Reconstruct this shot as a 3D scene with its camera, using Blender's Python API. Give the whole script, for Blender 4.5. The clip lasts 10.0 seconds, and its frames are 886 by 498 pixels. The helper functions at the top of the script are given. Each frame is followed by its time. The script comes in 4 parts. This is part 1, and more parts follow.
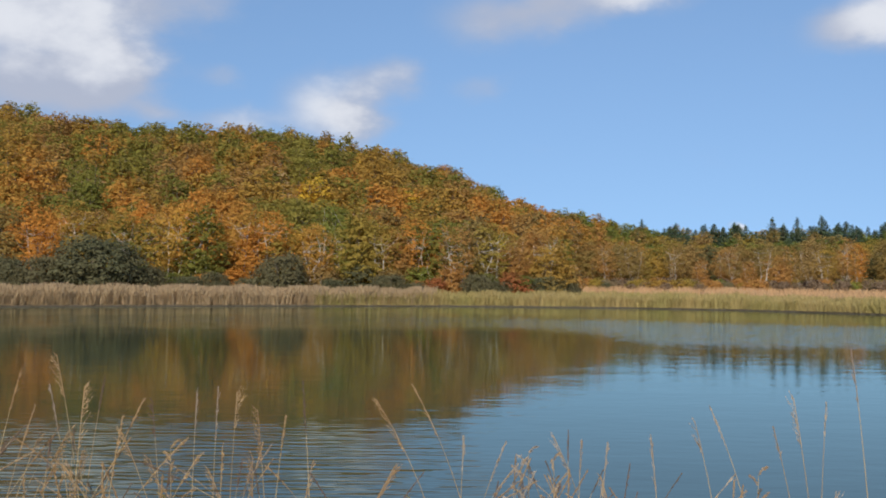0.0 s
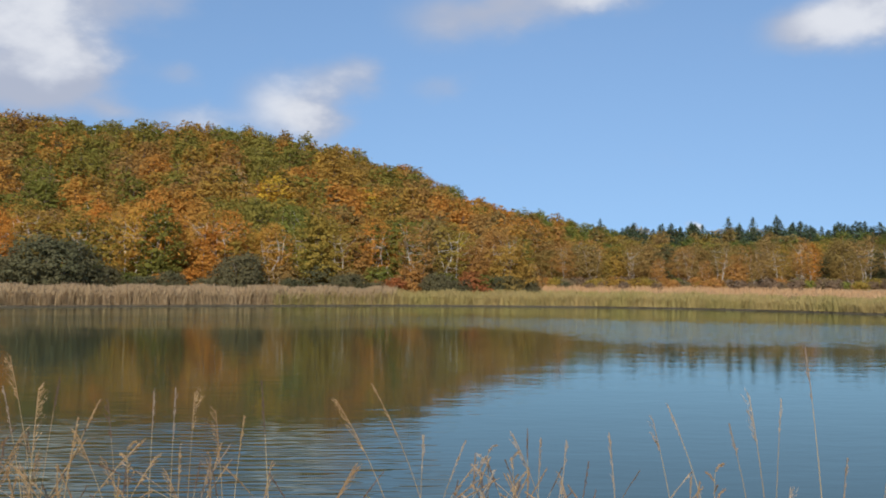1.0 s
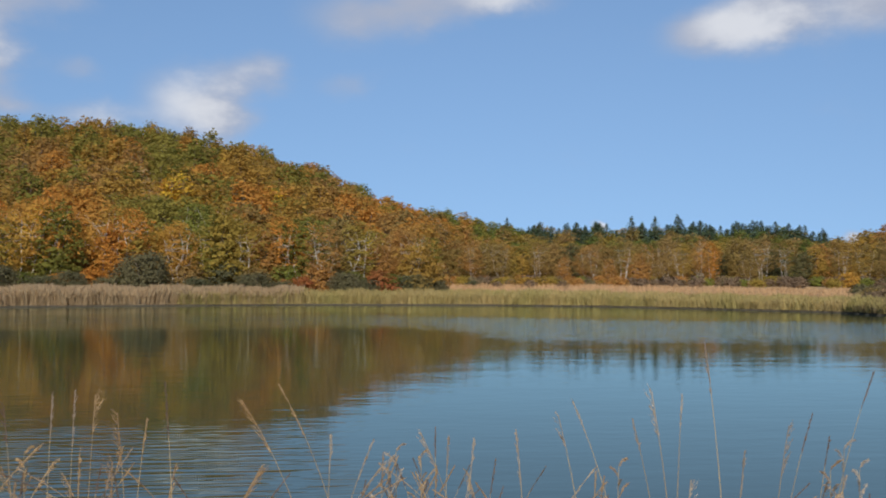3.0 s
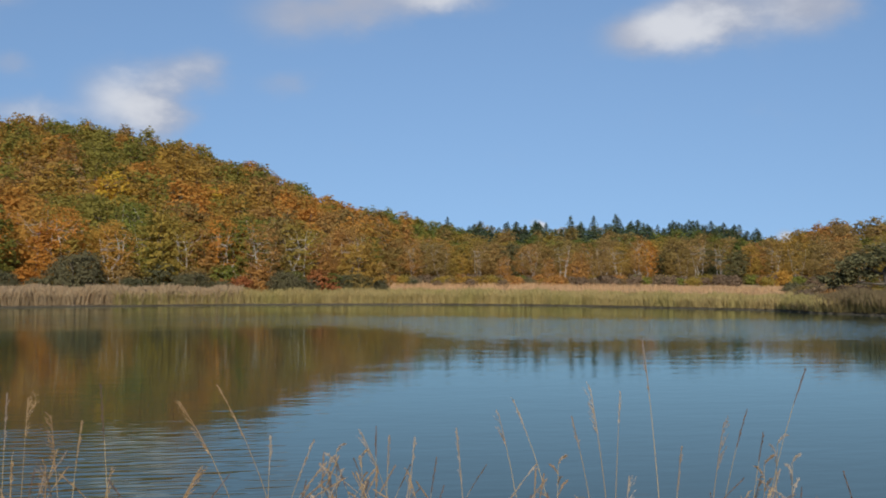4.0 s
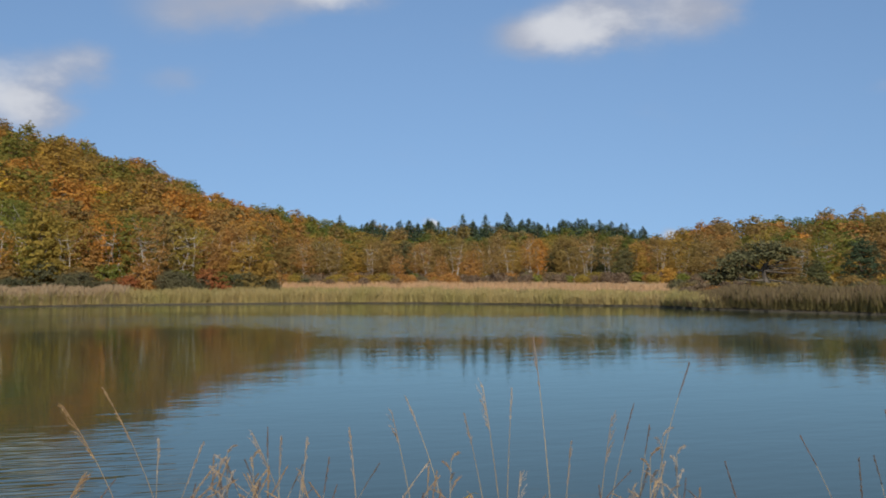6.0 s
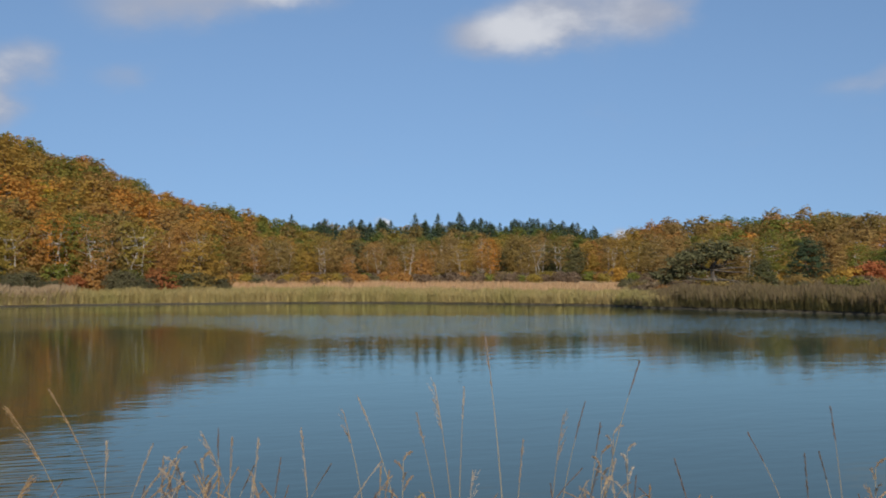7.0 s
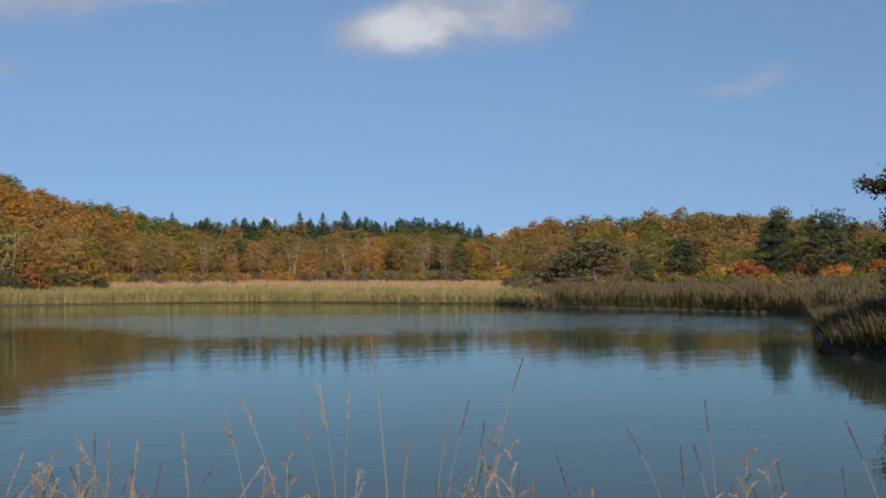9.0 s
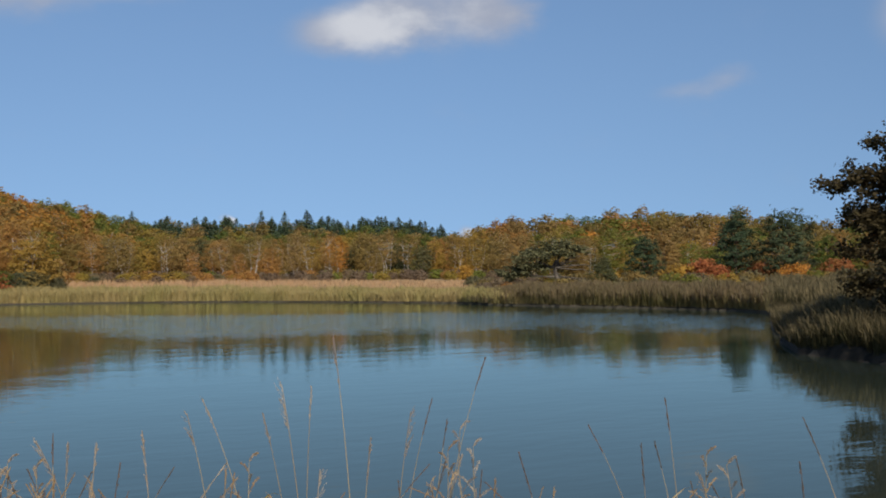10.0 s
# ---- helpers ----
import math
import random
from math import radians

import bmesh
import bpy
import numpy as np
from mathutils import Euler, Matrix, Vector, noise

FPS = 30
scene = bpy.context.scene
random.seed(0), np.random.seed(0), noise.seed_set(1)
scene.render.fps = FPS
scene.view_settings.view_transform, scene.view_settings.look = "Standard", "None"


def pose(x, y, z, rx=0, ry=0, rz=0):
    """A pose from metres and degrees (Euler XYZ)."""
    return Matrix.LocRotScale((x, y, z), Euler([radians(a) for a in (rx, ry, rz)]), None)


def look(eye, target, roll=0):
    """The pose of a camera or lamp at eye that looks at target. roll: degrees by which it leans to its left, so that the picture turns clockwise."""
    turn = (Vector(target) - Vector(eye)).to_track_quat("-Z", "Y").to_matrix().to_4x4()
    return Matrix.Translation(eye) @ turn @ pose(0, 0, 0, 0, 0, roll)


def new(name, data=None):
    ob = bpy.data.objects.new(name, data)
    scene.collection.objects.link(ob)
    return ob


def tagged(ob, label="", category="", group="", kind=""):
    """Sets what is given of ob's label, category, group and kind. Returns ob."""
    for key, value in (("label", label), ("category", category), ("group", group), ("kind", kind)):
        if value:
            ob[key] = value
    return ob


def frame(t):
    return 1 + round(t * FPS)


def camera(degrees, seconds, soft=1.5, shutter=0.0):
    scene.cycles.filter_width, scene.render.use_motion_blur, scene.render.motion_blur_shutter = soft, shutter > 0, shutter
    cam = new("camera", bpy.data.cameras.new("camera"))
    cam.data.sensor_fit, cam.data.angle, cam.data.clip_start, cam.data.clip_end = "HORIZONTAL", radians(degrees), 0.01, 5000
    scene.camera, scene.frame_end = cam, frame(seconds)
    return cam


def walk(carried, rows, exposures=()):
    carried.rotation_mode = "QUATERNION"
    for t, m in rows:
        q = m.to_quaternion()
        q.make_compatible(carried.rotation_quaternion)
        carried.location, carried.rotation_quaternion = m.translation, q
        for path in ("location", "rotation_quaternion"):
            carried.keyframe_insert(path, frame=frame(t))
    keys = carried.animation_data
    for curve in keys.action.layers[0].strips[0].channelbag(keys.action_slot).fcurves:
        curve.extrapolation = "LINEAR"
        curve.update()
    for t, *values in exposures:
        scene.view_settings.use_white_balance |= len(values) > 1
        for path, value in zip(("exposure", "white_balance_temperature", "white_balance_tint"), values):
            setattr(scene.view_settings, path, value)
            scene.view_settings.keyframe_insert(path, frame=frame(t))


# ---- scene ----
# the camera turns on a tripod at the water's edge
EYE = 2.0
cam = camera(46.15, 10.0, soft=1.85, shutter=0.5)
ROWS = [
    (0.0, 92.100, -0.500, 0.000),
    (0.5, 92.095, -0.441, -1.034),
    (1.0, 92.081, -0.396, -2.222),
    (1.5, 92.077, -0.364, -3.343),
    (2.0, 92.067, -0.315, -4.597),
    (3.5, 92.019, -0.101, -8.897),
    (4.0, 92.000, -0.014, -10.560),
    (4.5, 91.988, 0.027, -11.574),
    (5.0, 91.963, 0.055, -12.997),
    (5.5, 91.930, 0.182, -14.875),
    (7.0, 91.848, 0.366, -19.080),
    (7.5, 91.830, 0.397, -20.651),
    (8.0, 91.777, 0.435, -22.485),
    (8.5, 91.750, 0.493, -23.962),
    (9.0, 91.735, 0.540, -25.385),
    (9.5, 91.687, 0.601, -26.566),
    (10.0, 91.671, 0.606, -27.450),
]
walk(cam, [(t, pose(0, 0, EYE, rx, ry, rz)) for t, rx, ry, rz in ROWS], [(0.0, 0.26), (4.0, 0.07), (7.5, -0.01), (10.0, -0.04)])

# ---- light: a clear autumn day, the sun behind the camera ----
SUN_AZ, SUN_EL = 168.0, 36.0


def polar(az, r, z=0.0):
    """A place az degrees to the left of the y axis and r metres away."""
    return Vector((-r * math.sin(radians(az)), r * math.cos(radians(az)), z))


sun_data = bpy.data.lights.new("sun", "SUN")
sun_data.energy, sun_data.angle, sun_data.color = 5.0, radians(0.6), (1.0, 0.93, 0.82)
sun = new("sun", sun_data)
sun.matrix_world = look(polar(SUN_AZ, 80, 80 * math.tan(radians(SUN_EL))), (0, 0, 0))


def nd(tree, kind, sockets=None):
    """A node of that kind with values or links in its sockets."""
    n = tree.nodes.new(kind)
    for key, value in (sockets or {}).items():
        if isinstance(value, bpy.types.NodeSocket):
            tree.links.new(value, n.inputs[key])
        else:
            n.inputs[key].default_value = value
    return n


def op(tree, kind, a, b=0.0, c=0.0):
    n = nd(tree, "ShaderNodeMath", {0: a, 1: b, 2: c})
    n.operation = kind
    return n.outputs[0]


def vec(tree, kind, a, b, c=(0.0, 0.0, 0.0)):
    n = nd(tree, "ShaderNodeVectorMath", {0: a, 1: b, 2: c})
    n.operation = kind
    return n.outputs["Value"] if kind == "LENGTH" else n.outputs[0]


def mix_colour(tree, factor, a, b):
    n = tree.nodes.new("ShaderNodeMix")
    n.data_type = "RGBA"
    for key, value in ((0, factor), (6, a), (7, b)):
        if isinstance(value, bpy.types.NodeSocket):
            tree.links.new(value, n.inputs[key])
        else:
            n.inputs[key].default_value = value
    return n.outputs[2]


def smooth_range(tree, value, lo, hi, to_lo=0.0, to_hi=1.0):
    n = tree.nodes.new("ShaderNodeMapRange")
    n.interpolation_type = "SMOOTHSTEP"
    tree.links.new(value, n.inputs[0])
    for key, number in ((1, lo), (2, hi), (3, to_lo), (4, to_hi)):
        n.inputs[key].default_value = number
    return n.outputs[0]


# Puffs of cloud: azimuth, elevation, half width, half height, weight, whiteness
PUFFS = [
    (21.5, 13.3, 6.5, 3.6, 1.25, 0.78), (17.5, 11.0, 3.0, 2.2, 0.6, 0.4), (14.5, 14.8, 3.8, 1.9, 0.7, 0.0), (21.0, 9.8, 6.0, 1.7, 0.9, -0.15),
    (12.0, 11.2, 1.8, 0.8, 0.5, 0.2), (6.6, 9.8, 3.0, 2.3, 0.9, 1.0), (4.4, 9.0, 2.2, 1.8, 0.6, 0.2), (3.0, 11.3, 2.6, 1.3, 0.7, 0.4),
    (-1.8, 10.9, 1.9, 1.0, 0.45, 0.2), (11.5, 8.8, 3.0, 1.0, 0.6, 0.8), (15.3, 9.1, 1.6, 0.8, 0.5, 0.5),
    (-3.0, 14.6, 4.2, 1.8, 0.8, 0.1), (-7.0, 15.2, 3.4, 1.4, 0.7, 0.3), (-11.0, 15.9, 3.6, 1.4, 0.9, 0.9),
    (-20.6, 13.3, 2.2, 1.3, 0.6, 0.2), (-23.4, 13.5, 3.4, 1.8, 0.95, 1.0), (-27.0, 14.8, 4.8, 2.2, 0.9, 0.4), (-31.0, 14.2, 2.6, 1.6, 0.7, 0.2),
    (-41.2, 9.9, 2.6, 0.7, 0.46, 0.6), (-43.2, 10.5, 1.4, 0.8, 0.42, 0.6), (-52.0, 13.0, 2.2, 2.2, 0.8, 0.5),
    (-15.7, 3.3, 0.38, 0.4, 1.2, 1.6), (-28.9, 2.4, 0.9, 0.5, 0.9, 0.9),
]
world = bpy.data.worlds.new("autumn_sky")
world.use_nodes = True
scene.world = world
wt = world.node_tree
wt.nodes.clear()
sky = wt.nodes.new("ShaderNodeTexSky")
sky.sky_type, sky.sun_disc = "NISHITA", False
sky.sun_elevation, sky.sun_rotation = radians(SUN_EL), radians(-SUN_AZ)
sky.altitude, sky.air_density, sky.dust_density, sky.ozone_density = 300.0, 1.0, 0.0, 3.8
way = nd(wt, "ShaderNodeTexCoord").outputs["Generated"]
xyz = nd(wt, "ShaderNodeSeparateXYZ", {0: way})
# the autumn sky pales little towards the horizon
lifted = nd(wt, "ShaderNodeCombineXYZ", {0: xyz.outputs[0], 1: xyz.outputs[1], 2: op(wt, "MULTIPLY_ADD", op(wt, "MAXIMUM", xyz.outputs[2], 0.0), 0.50, 0.175)}).outputs[0]
wt.links.new(vec(wt, "NORMALIZE", lifted, (0.0, 0.0, 0.0)), sky.inputs[0])
az_deg = op(wt, "MULTIPLY", op(wt, "ARCTAN2", op(wt, "MULTIPLY", xyz.outputs[0], -1.0), xyz.outputs[1]), 57.29578)
el_deg = op(wt, "MULTIPLY", op(wt, "ARCSINE", xyz.outputs[2]), 57.29578)
angles = nd(wt, "ShaderNodeCombineXYZ", {0: az_deg, 1: el_deg}).outputs[0]
wisps = nd(wt, "ShaderNodeTexNoise", {"Vector": vec(wt, "MULTIPLY", angles, (0.30, 0.48, 1.0)),
                                           "Scale": 1.0, "Detail": 7.0, "Roughness": 0.56})
warp = vec(wt, "MULTIPLY_ADD", wisps.outputs[1], (2.2, 1.5, 0.0), angles)
warp = vec(wt, "SUBTRACT", warp, (1.1, 0.75, 0.0))
cover, white = None, None
for paz, pel, pw, ph, weight, pale in PUFFS:
    far = vec(wt, "SUBTRACT", warp, (paz, pel, 0.0))
    far = vec(wt, "MULTIPLY", far, (1 / pw, 1 / ph, 0.0))
    far = vec(wt, "LENGTH", far, (0.0, 0.0, 0.0))
    puff = smooth_range(wt, far, 0.1, 1.35, weight, 0.0)
    cover = puff if cover is None else op(wt, "ADD", cover, puff)
    pale_puff = op(wt, "MULTIPLY", puff, pale)
    white = pale_puff if white is None else op(wt, "ADD", white, pale_puff)
cover = op(wt, "ADD", cover, op(wt, "MULTIPLY_ADD", wisps.outputs[0], 0.7, -0.35))
cover = smooth_range(wt, cover, 0.02, 1.15, 0.0, 0.97)
white = smooth_range(wt, op(wt, "ADD", white, op(wt, "MULTIPLY_ADD", wisps.outputs[0], 1.6, -0.85)), 0.15, 1.1)
cloud = mix_colour(wt, white, (3.5, 3.85, 4.8, 1), (6.0, 6.2, 6.7, 1))
heaven = mix_colour(wt, cover, sky.outputs[0], cloud)
back = nd(wt, "ShaderNodeBackground", {0: heaven, 1: 0.106})
nd(wt, "ShaderNodeOutputWorld", {0: back.outputs[0]})

# ---- materials ----


def material(name):
    m = bpy.data.materials.new(name)
    m.use_nodes = True
    m.node_tree.nodes.clear()
    return m, m.node_tree


def finish(tree, shader):
    nd(tree, "ShaderNodeOutputMaterial", {0: shader})


def leaf_material(name, a, b, c, through_light=0.48, rough=0.75, patch=0.25, gloss=0.08):
    """Foliage of three tints that mix leaf by leaf, tree by tree and in patches of a few metres."""
    m, t = material(name)
    where = nd(t, "ShaderNodeNewGeometry")
    spots = nd(t, "ShaderNodeTexNoise", {"Vector": where.outputs["Position"], "Scale": patch, "Detail": 3.0})
    each = where.outputs["Random Per Island"]
    tree_by_tree = nd(t, "ShaderNodeObjectInfo").outputs["Random"]
    first = smooth_range(t, op(t, "ADD", op(t, "MULTIPLY", each, 0.45), spots.outputs[0]), 0.42, 1.05)
    tint = mix_colour(t, first, (*a, 1), (*b, 1))
    second = op(t, "MULTIPLY", smooth_range(t, op(t, "ADD", op(t, "MULTIPLY", tree_by_tree, 0.6), spots.outputs[0]), 0.55, 1.1), 0.8)
    tint = mix_colour(t, second, tint, (*c, 1))
    level = nd(t, "ShaderNodeHueSaturation", {1: 1.0, 2: op(t, "MULTIPLY_ADD", each, 0.24, 0.90), 4: tint}).outputs[0]
    body = nd(t, "ShaderNodeBsdfPrincipled", {"Base Color": level, "Roughness": rough, "Specular IOR Level": gloss})
    glow = nd(t, "ShaderNodeBsdfTranslucent", {0: level})
    finish(t, nd(t, "ShaderNodeMixShader", {0: through_light, 1: body.outputs[0], 2: glow.outputs[0]}).outputs[0])
    return m


def bark_material(name, a, b, scale=6.0):
    m, t = material(name)
    at = nd(t, "ShaderNodeTexCoord").outputs["Object"]
    long = vec(t, "MULTIPLY", at, (1.0, 1.0, 0.35))
    grain = nd(t, "ShaderNodeTexNoise", {"Vector": long, "Scale": scale, "Detail": 6.0, "Roughness": 0.65})
    tint = mix_colour(t, smooth_range(t, grain.outputs[0], 0.38, 0.62), (*a, 1), (*b, 1))
    bump = nd(t, "ShaderNodeBump", {"Strength": 0.5, "Distance": 0.03, "Height": grain.outputs[0]})
    finish(t, nd(t, "ShaderNodeBsdfPrincipled", {"Base Color": tint, "Roughness": 0.9, "Specular IOR Level": 0.2, "Normal": bump.outputs[0]}).outputs[0])
    return m


LEAF = {
    "green": leaf_material("green_leaves", (0.158, 0.182, 0.040), (0.225, 0.232, 0.050), (0.275, 0.220, 0.050)),
    "deep": leaf_material("deep_green_leaves", (0.100, 0.135, 0.034), (0.150, 0.180, 0.040), (0.21, 0.19, 0.042)),
    "olive": leaf_material("olive_leaves", (0.29, 0.226, 0.050), (0.365, 0.256, 0.056), (0.40, 0.235, 0.054)),
    "gold": leaf_material("golden_leaves", (0.43, 0.262, 0.056), (0.52, 0.315, 0.062), (0.46, 0.235, 0.056)),
    "orange": leaf_material("orange_leaves", (0.50, 0.230, 0.050), (0.61, 0.275, 0.054), (0.44, 0.222, 0.052)),
    "russet": leaf_material("russet_leaves", (0.39, 0.205, 0.066), (0.47, 0.245, 0.072), (0.335, 0.208, 0.066)),
    "brown": leaf_material("faded_brown_leaves", (0.295, 0.198, 0.074), (0.365, 0.236, 0.084), (0.27, 0.205, 0.072)),
    "drab": leaf_material("dull_olive_brown_leaves", (0.240, 0.178, 0.058), (0.300, 0.212, 0.068), (0.30, 0.186, 0.064)),
    "yellow": leaf_material("yellow_leaves", (0.54, 0.42, 0.050), (0.64, 0.48, 0.060), (0.55, 0.34, 0.045)),
    "red": leaf_material("red_leaves", (0.37, 0.125, 0.055), (0.44, 0.165, 0.062), (0.32, 0.14, 0.05)),
    "willow": leaf_material("grey_willow_leaves", (0.128, 0.130, 0.070), (0.165, 0.162, 0.086), (0.175, 0.152, 0.080), 0.55, 0.8, 0.25, 0.08),
    "purple": leaf_material("purple_brown_twigs", (0.19, 0.135, 0.09), (0.245, 0.172, 0.108), (0.215, 0.185, 0.085), 0.45),
    "pine": leaf_material("pine_needles", (0.044, 0.064, 0.034), (0.064, 0.088, 0.044), (0.072, 0.084, 0.042), 0.25, 0.8, 0.25, 0.06),
    "spruce": leaf_material("spruce_needles", (0.055, 0.088, 0.056), (0.078, 0.115, 0.068), (0.085, 0.108, 0.052), 0.2, 0.8, 0.25, 0.06),
    "grey_pine": leaf_material("grey_green_pine_needles", (0.135, 0.132, 0.066), (0.180, 0.170, 0.082), (0.185, 0.160, 0.075), 0.35, 0.8, 0.25, 0.06),
    "oak_pine": leaf_material("dull_pine_needles", (0.090, 0.094, 0.042), (0.125, 0.122, 0.052), (0.135, 0.118, 0.052), 0.3, 0.8, 0.25, 0.06),
    "oak": leaf_material("dull_oak_leaves", (0.040, 0.040, 0.019), (0.060, 0.054, 0.025), (0.078, 0.056, 0.027), 0.3, 0.6, 0.8),
    "reed_tan": leaf_material("tan_reeds", (0.45, 0.325, 0.21), (0.53, 0.39, 0.26), (0.42, 0.31, 0.18), 0.5),
    "reed_green": leaf_material("yellow_green_reeds", (0.325, 0.280, 0.102), (0.41, 0.345, 0.134), (0.43, 0.315, 0.148), 0.45),
    "reed_olive": leaf_material("olive_reeds", (0.180, 0.158, 0.058), (0.235, 0.194, 0.076), (0.240, 0.186, 0.086), 0.5),
    # brown sedge, darkened in colour for the tree shade on the near bank
    "sedge": leaf_material("shade_toned_sedge", (0.056, 0.054, 0.025), (0.078, 0.067, 0.030), (0.080, 0.061, 0.031), 0.35, 0.7, 0.8),
    "plume": leaf_material("brown_reed_plumes", (0.155, 0.122, 0.064), (0.195, 0.152, 0.080), (0.18, 0.126, 0.072), 0.4, 0.8),
    "meadow": leaf_material("dry_meadow_grass", (0.50, 0.325, 0.175), (0.56, 0.37, 0.20), (0.48, 0.29, 0.155), 0.4),
    "stalk": leaf_material("dry_stalks", (0.42, 0.31, 0.16), (0.55, 0.42, 0.23), (0.34, 0.24, 0.13), 0.3, 0.6, 3.0),
    "husk": leaf_material("dry_panicles", (0.37, 0.235, 0.110), (0.56, 0.395, 0.215), (0.30, 0.185, 0.092), 0.35, 0.7, 3.0),
    "pale_husk": leaf_material("bleached_panicles", (0.41, 0.32, 0.225), (0.56, 0.455, 0.335), (0.31, 0.235, 0.17), 0.35, 0.7, 3.0),
    "dark_husk": leaf_material("brown_panicles", (0.13, 0.085, 0.06), (0.20, 0.13, 0.09), (0.12, 0.09, 0.06), 0.2, 0.7, 3.0),
    "blade": leaf_material("yellow_green_blades", (0.26, 0.22, 0.05), (0.36, 0.28, 0.07), (0.30, 0.20, 0.06), 0.3, 0.5, 3.0),
}
BARK = {
    "birch": bark_material("pale_birch_bark", (0.30, 0.265, 0.225), (0.60, 0.55, 0.48), 3.0),
    "brown": bark_material("grey_brown_bark", (0.11, 0.085, 0.065), (0.22, 0.175, 0.135)),
    "weathered": bark_material("weathered_grey_bark", (0.06, 0.05, 0.04), (0.13, 0.11, 0.09)),
    "pine": bark_material("reddish_pine_bark", (0.09, 0.055, 0.04), (0.19, 0.12, 0.085)),
}

m, t = material("marsh_soil")
at = nd(t, "ShaderNodeTexCoord").outputs["Object"]
broad = nd(t, "ShaderNodeTexNoise", {"Vector": at, "Scale": 0.12, "Detail": 4.0})
fine = nd(t, "ShaderNodeTexNoise", {"Vector": at, "Scale": 3.0, "Detail": 8.0, "Roughness": 0.7})
tint = mix_colour(t, smooth_range(t, broad.outputs[0], 0.35, 0.65), (0.10, 0.075, 0.035, 1), (0.20, 0.15, 0.065, 1))
tint = mix_colour(t, smooth_range(t, fine.outputs[0], 0.4, 0.7), tint, (0.06, 0.05, 0.025, 1))
low = nd(t, "ShaderNodeSeparateXYZ", {0: at}).outputs[2]
# soil darkened at the waterline: wet, with the shade under the reeds painted in
tint = mix_colour(t, smooth_range(t, low, 0.16, 0.30), (0.055, 0.043, 0.026, 1), tint)
# pale fallen leaves under the woods, above the marsh, added for bounce light
litter = nd(t, "ShaderNodeTexNoise", {"Vector": at, "Scale": 0.6, "Detail": 6.0, "Roughness": 0.7})
bounce_litter = mix_colour(t, smooth_range(t, litter.outputs[0], 0.35, 0.65), (0.24, 0.15, 0.07, 1), (0.34, 0.23, 0.10, 1))
tint = mix_colour(t, smooth_range(t, low, 1.05, 1.6), tint, bounce_litter)
rough_bump = nd(t, "ShaderNodeBump", {"Strength": 0.8, "Distance": 0.15, "Height": fine.outputs[0]})
finish(t, nd(t, "ShaderNodeBsdfPrincipled", {"Base Color": tint, "Roughness": 0.95, "Normal": rough_bump.outputs[0]}).outputs[0])
SOIL = m

m, t = material("lake_water")
at = nd(t, "ShaderNodeTexCoord").outputs["Object"]


def ripples(size, stretch, detail=2.0, turn=0.0):
    v = nd(t, "ShaderNodeMapping", {"Vector": at, "Rotation": (0, 0, radians(turn)), "Scale": (1 / (size * stretch), 1 / size, 1.0)}).outputs[0]
    return nd(t, "ShaderNodeTexNoise", {"Vector": v, "Scale": 1.0, "Detail": detail, "Roughness": 0.5}).outputs[0]


flat = nd(t, "ShaderNodeSeparateXYZ", {0: at})
reach = vec(t, "LENGTH", at, (0.0, 0.0, 0.0))
wander = ripples(14.0, 2.0, 3.0)
# a breeze ruffles the far third of the lake and a patch near the bank
bearing = op(t, "ARCTAN2", flat.outputs[0], flat.outputs[1])
nearer = smooth_range(t, bearing, 0.05, 0.24, 0.0, 10.0)
gust = op(t, "ADD", nearer, op(t, "MULTIPLY_ADD", wander, 16.0, reach))
far_breeze = op(t, "MULTIPLY", smooth_range(t, gust, 52.0, 71.0), smooth_range(t, gust, 72.0, 90.0, 1.0, 0.12))
patch_way = vec(t, "SUBTRACT", at, (-4.5, 10.0, 0.0))
patch_size = vec(t, "LENGTH", vec(t, "MULTIPLY", patch_way, (1.0, 0.9, 1.0)), (0.0, 0.0, 0.0))
near_breeze = smooth_range(t, op(t, "MULTIPLY_ADD", wander, 4.0, patch_size), 3.0, 9.5, 1.0, 0.0)
near_waves = op(t, "MULTIPLY", ripples(0.15, 5.0, 1.0, -6), op(t, "MULTIPLY", near_breeze, 0.020))
far_waves = op(t, "MULTIPLY", ripples(0.5, 2.0, 2.0, 5), op(t, "MULTIPLY", far_breeze, 0.07))
calm = op(t, "ADD", op(t, "MULTIPLY", ripples(0.22, 2.2, 2.0, 3), 0.0024), op(t, "MULTIPLY", ripples(1.3, 2.0, 2.0, 6), 0.0055))
height = op(t, "ADD", op(t, "ADD", near_waves, far_waves), calm)
ripple = nd(t, "ShaderNodeBump", {"Strength": 1.0, "Distance": 1.0, "Height": height})
# peaty depths under a faintly green, glossy surface
depths = nd(t, "ShaderNodeBsdfDiffuse", {0: (0.030, 0.037, 0.028, 1)})
surface = nd(t, "ShaderNodeBsdfGlossy", {0: (0.90, 0.99, 0.875, 1), "Roughness": 0.04, "Normal": ripple.outputs[0]})
gloss = nd(t, "ShaderNodeFresnel", {0: 1.40, 1: ripple.outputs[0]})
finish(t, nd(t, "ShaderNodeMixShader", {0: gloss.outputs[0], 1: depths.outputs[0], 2: surface.outputs[0]}).outputs[0])
WATER = m

# ---- mesh helpers ----
rng = np.random.default_rng(7)


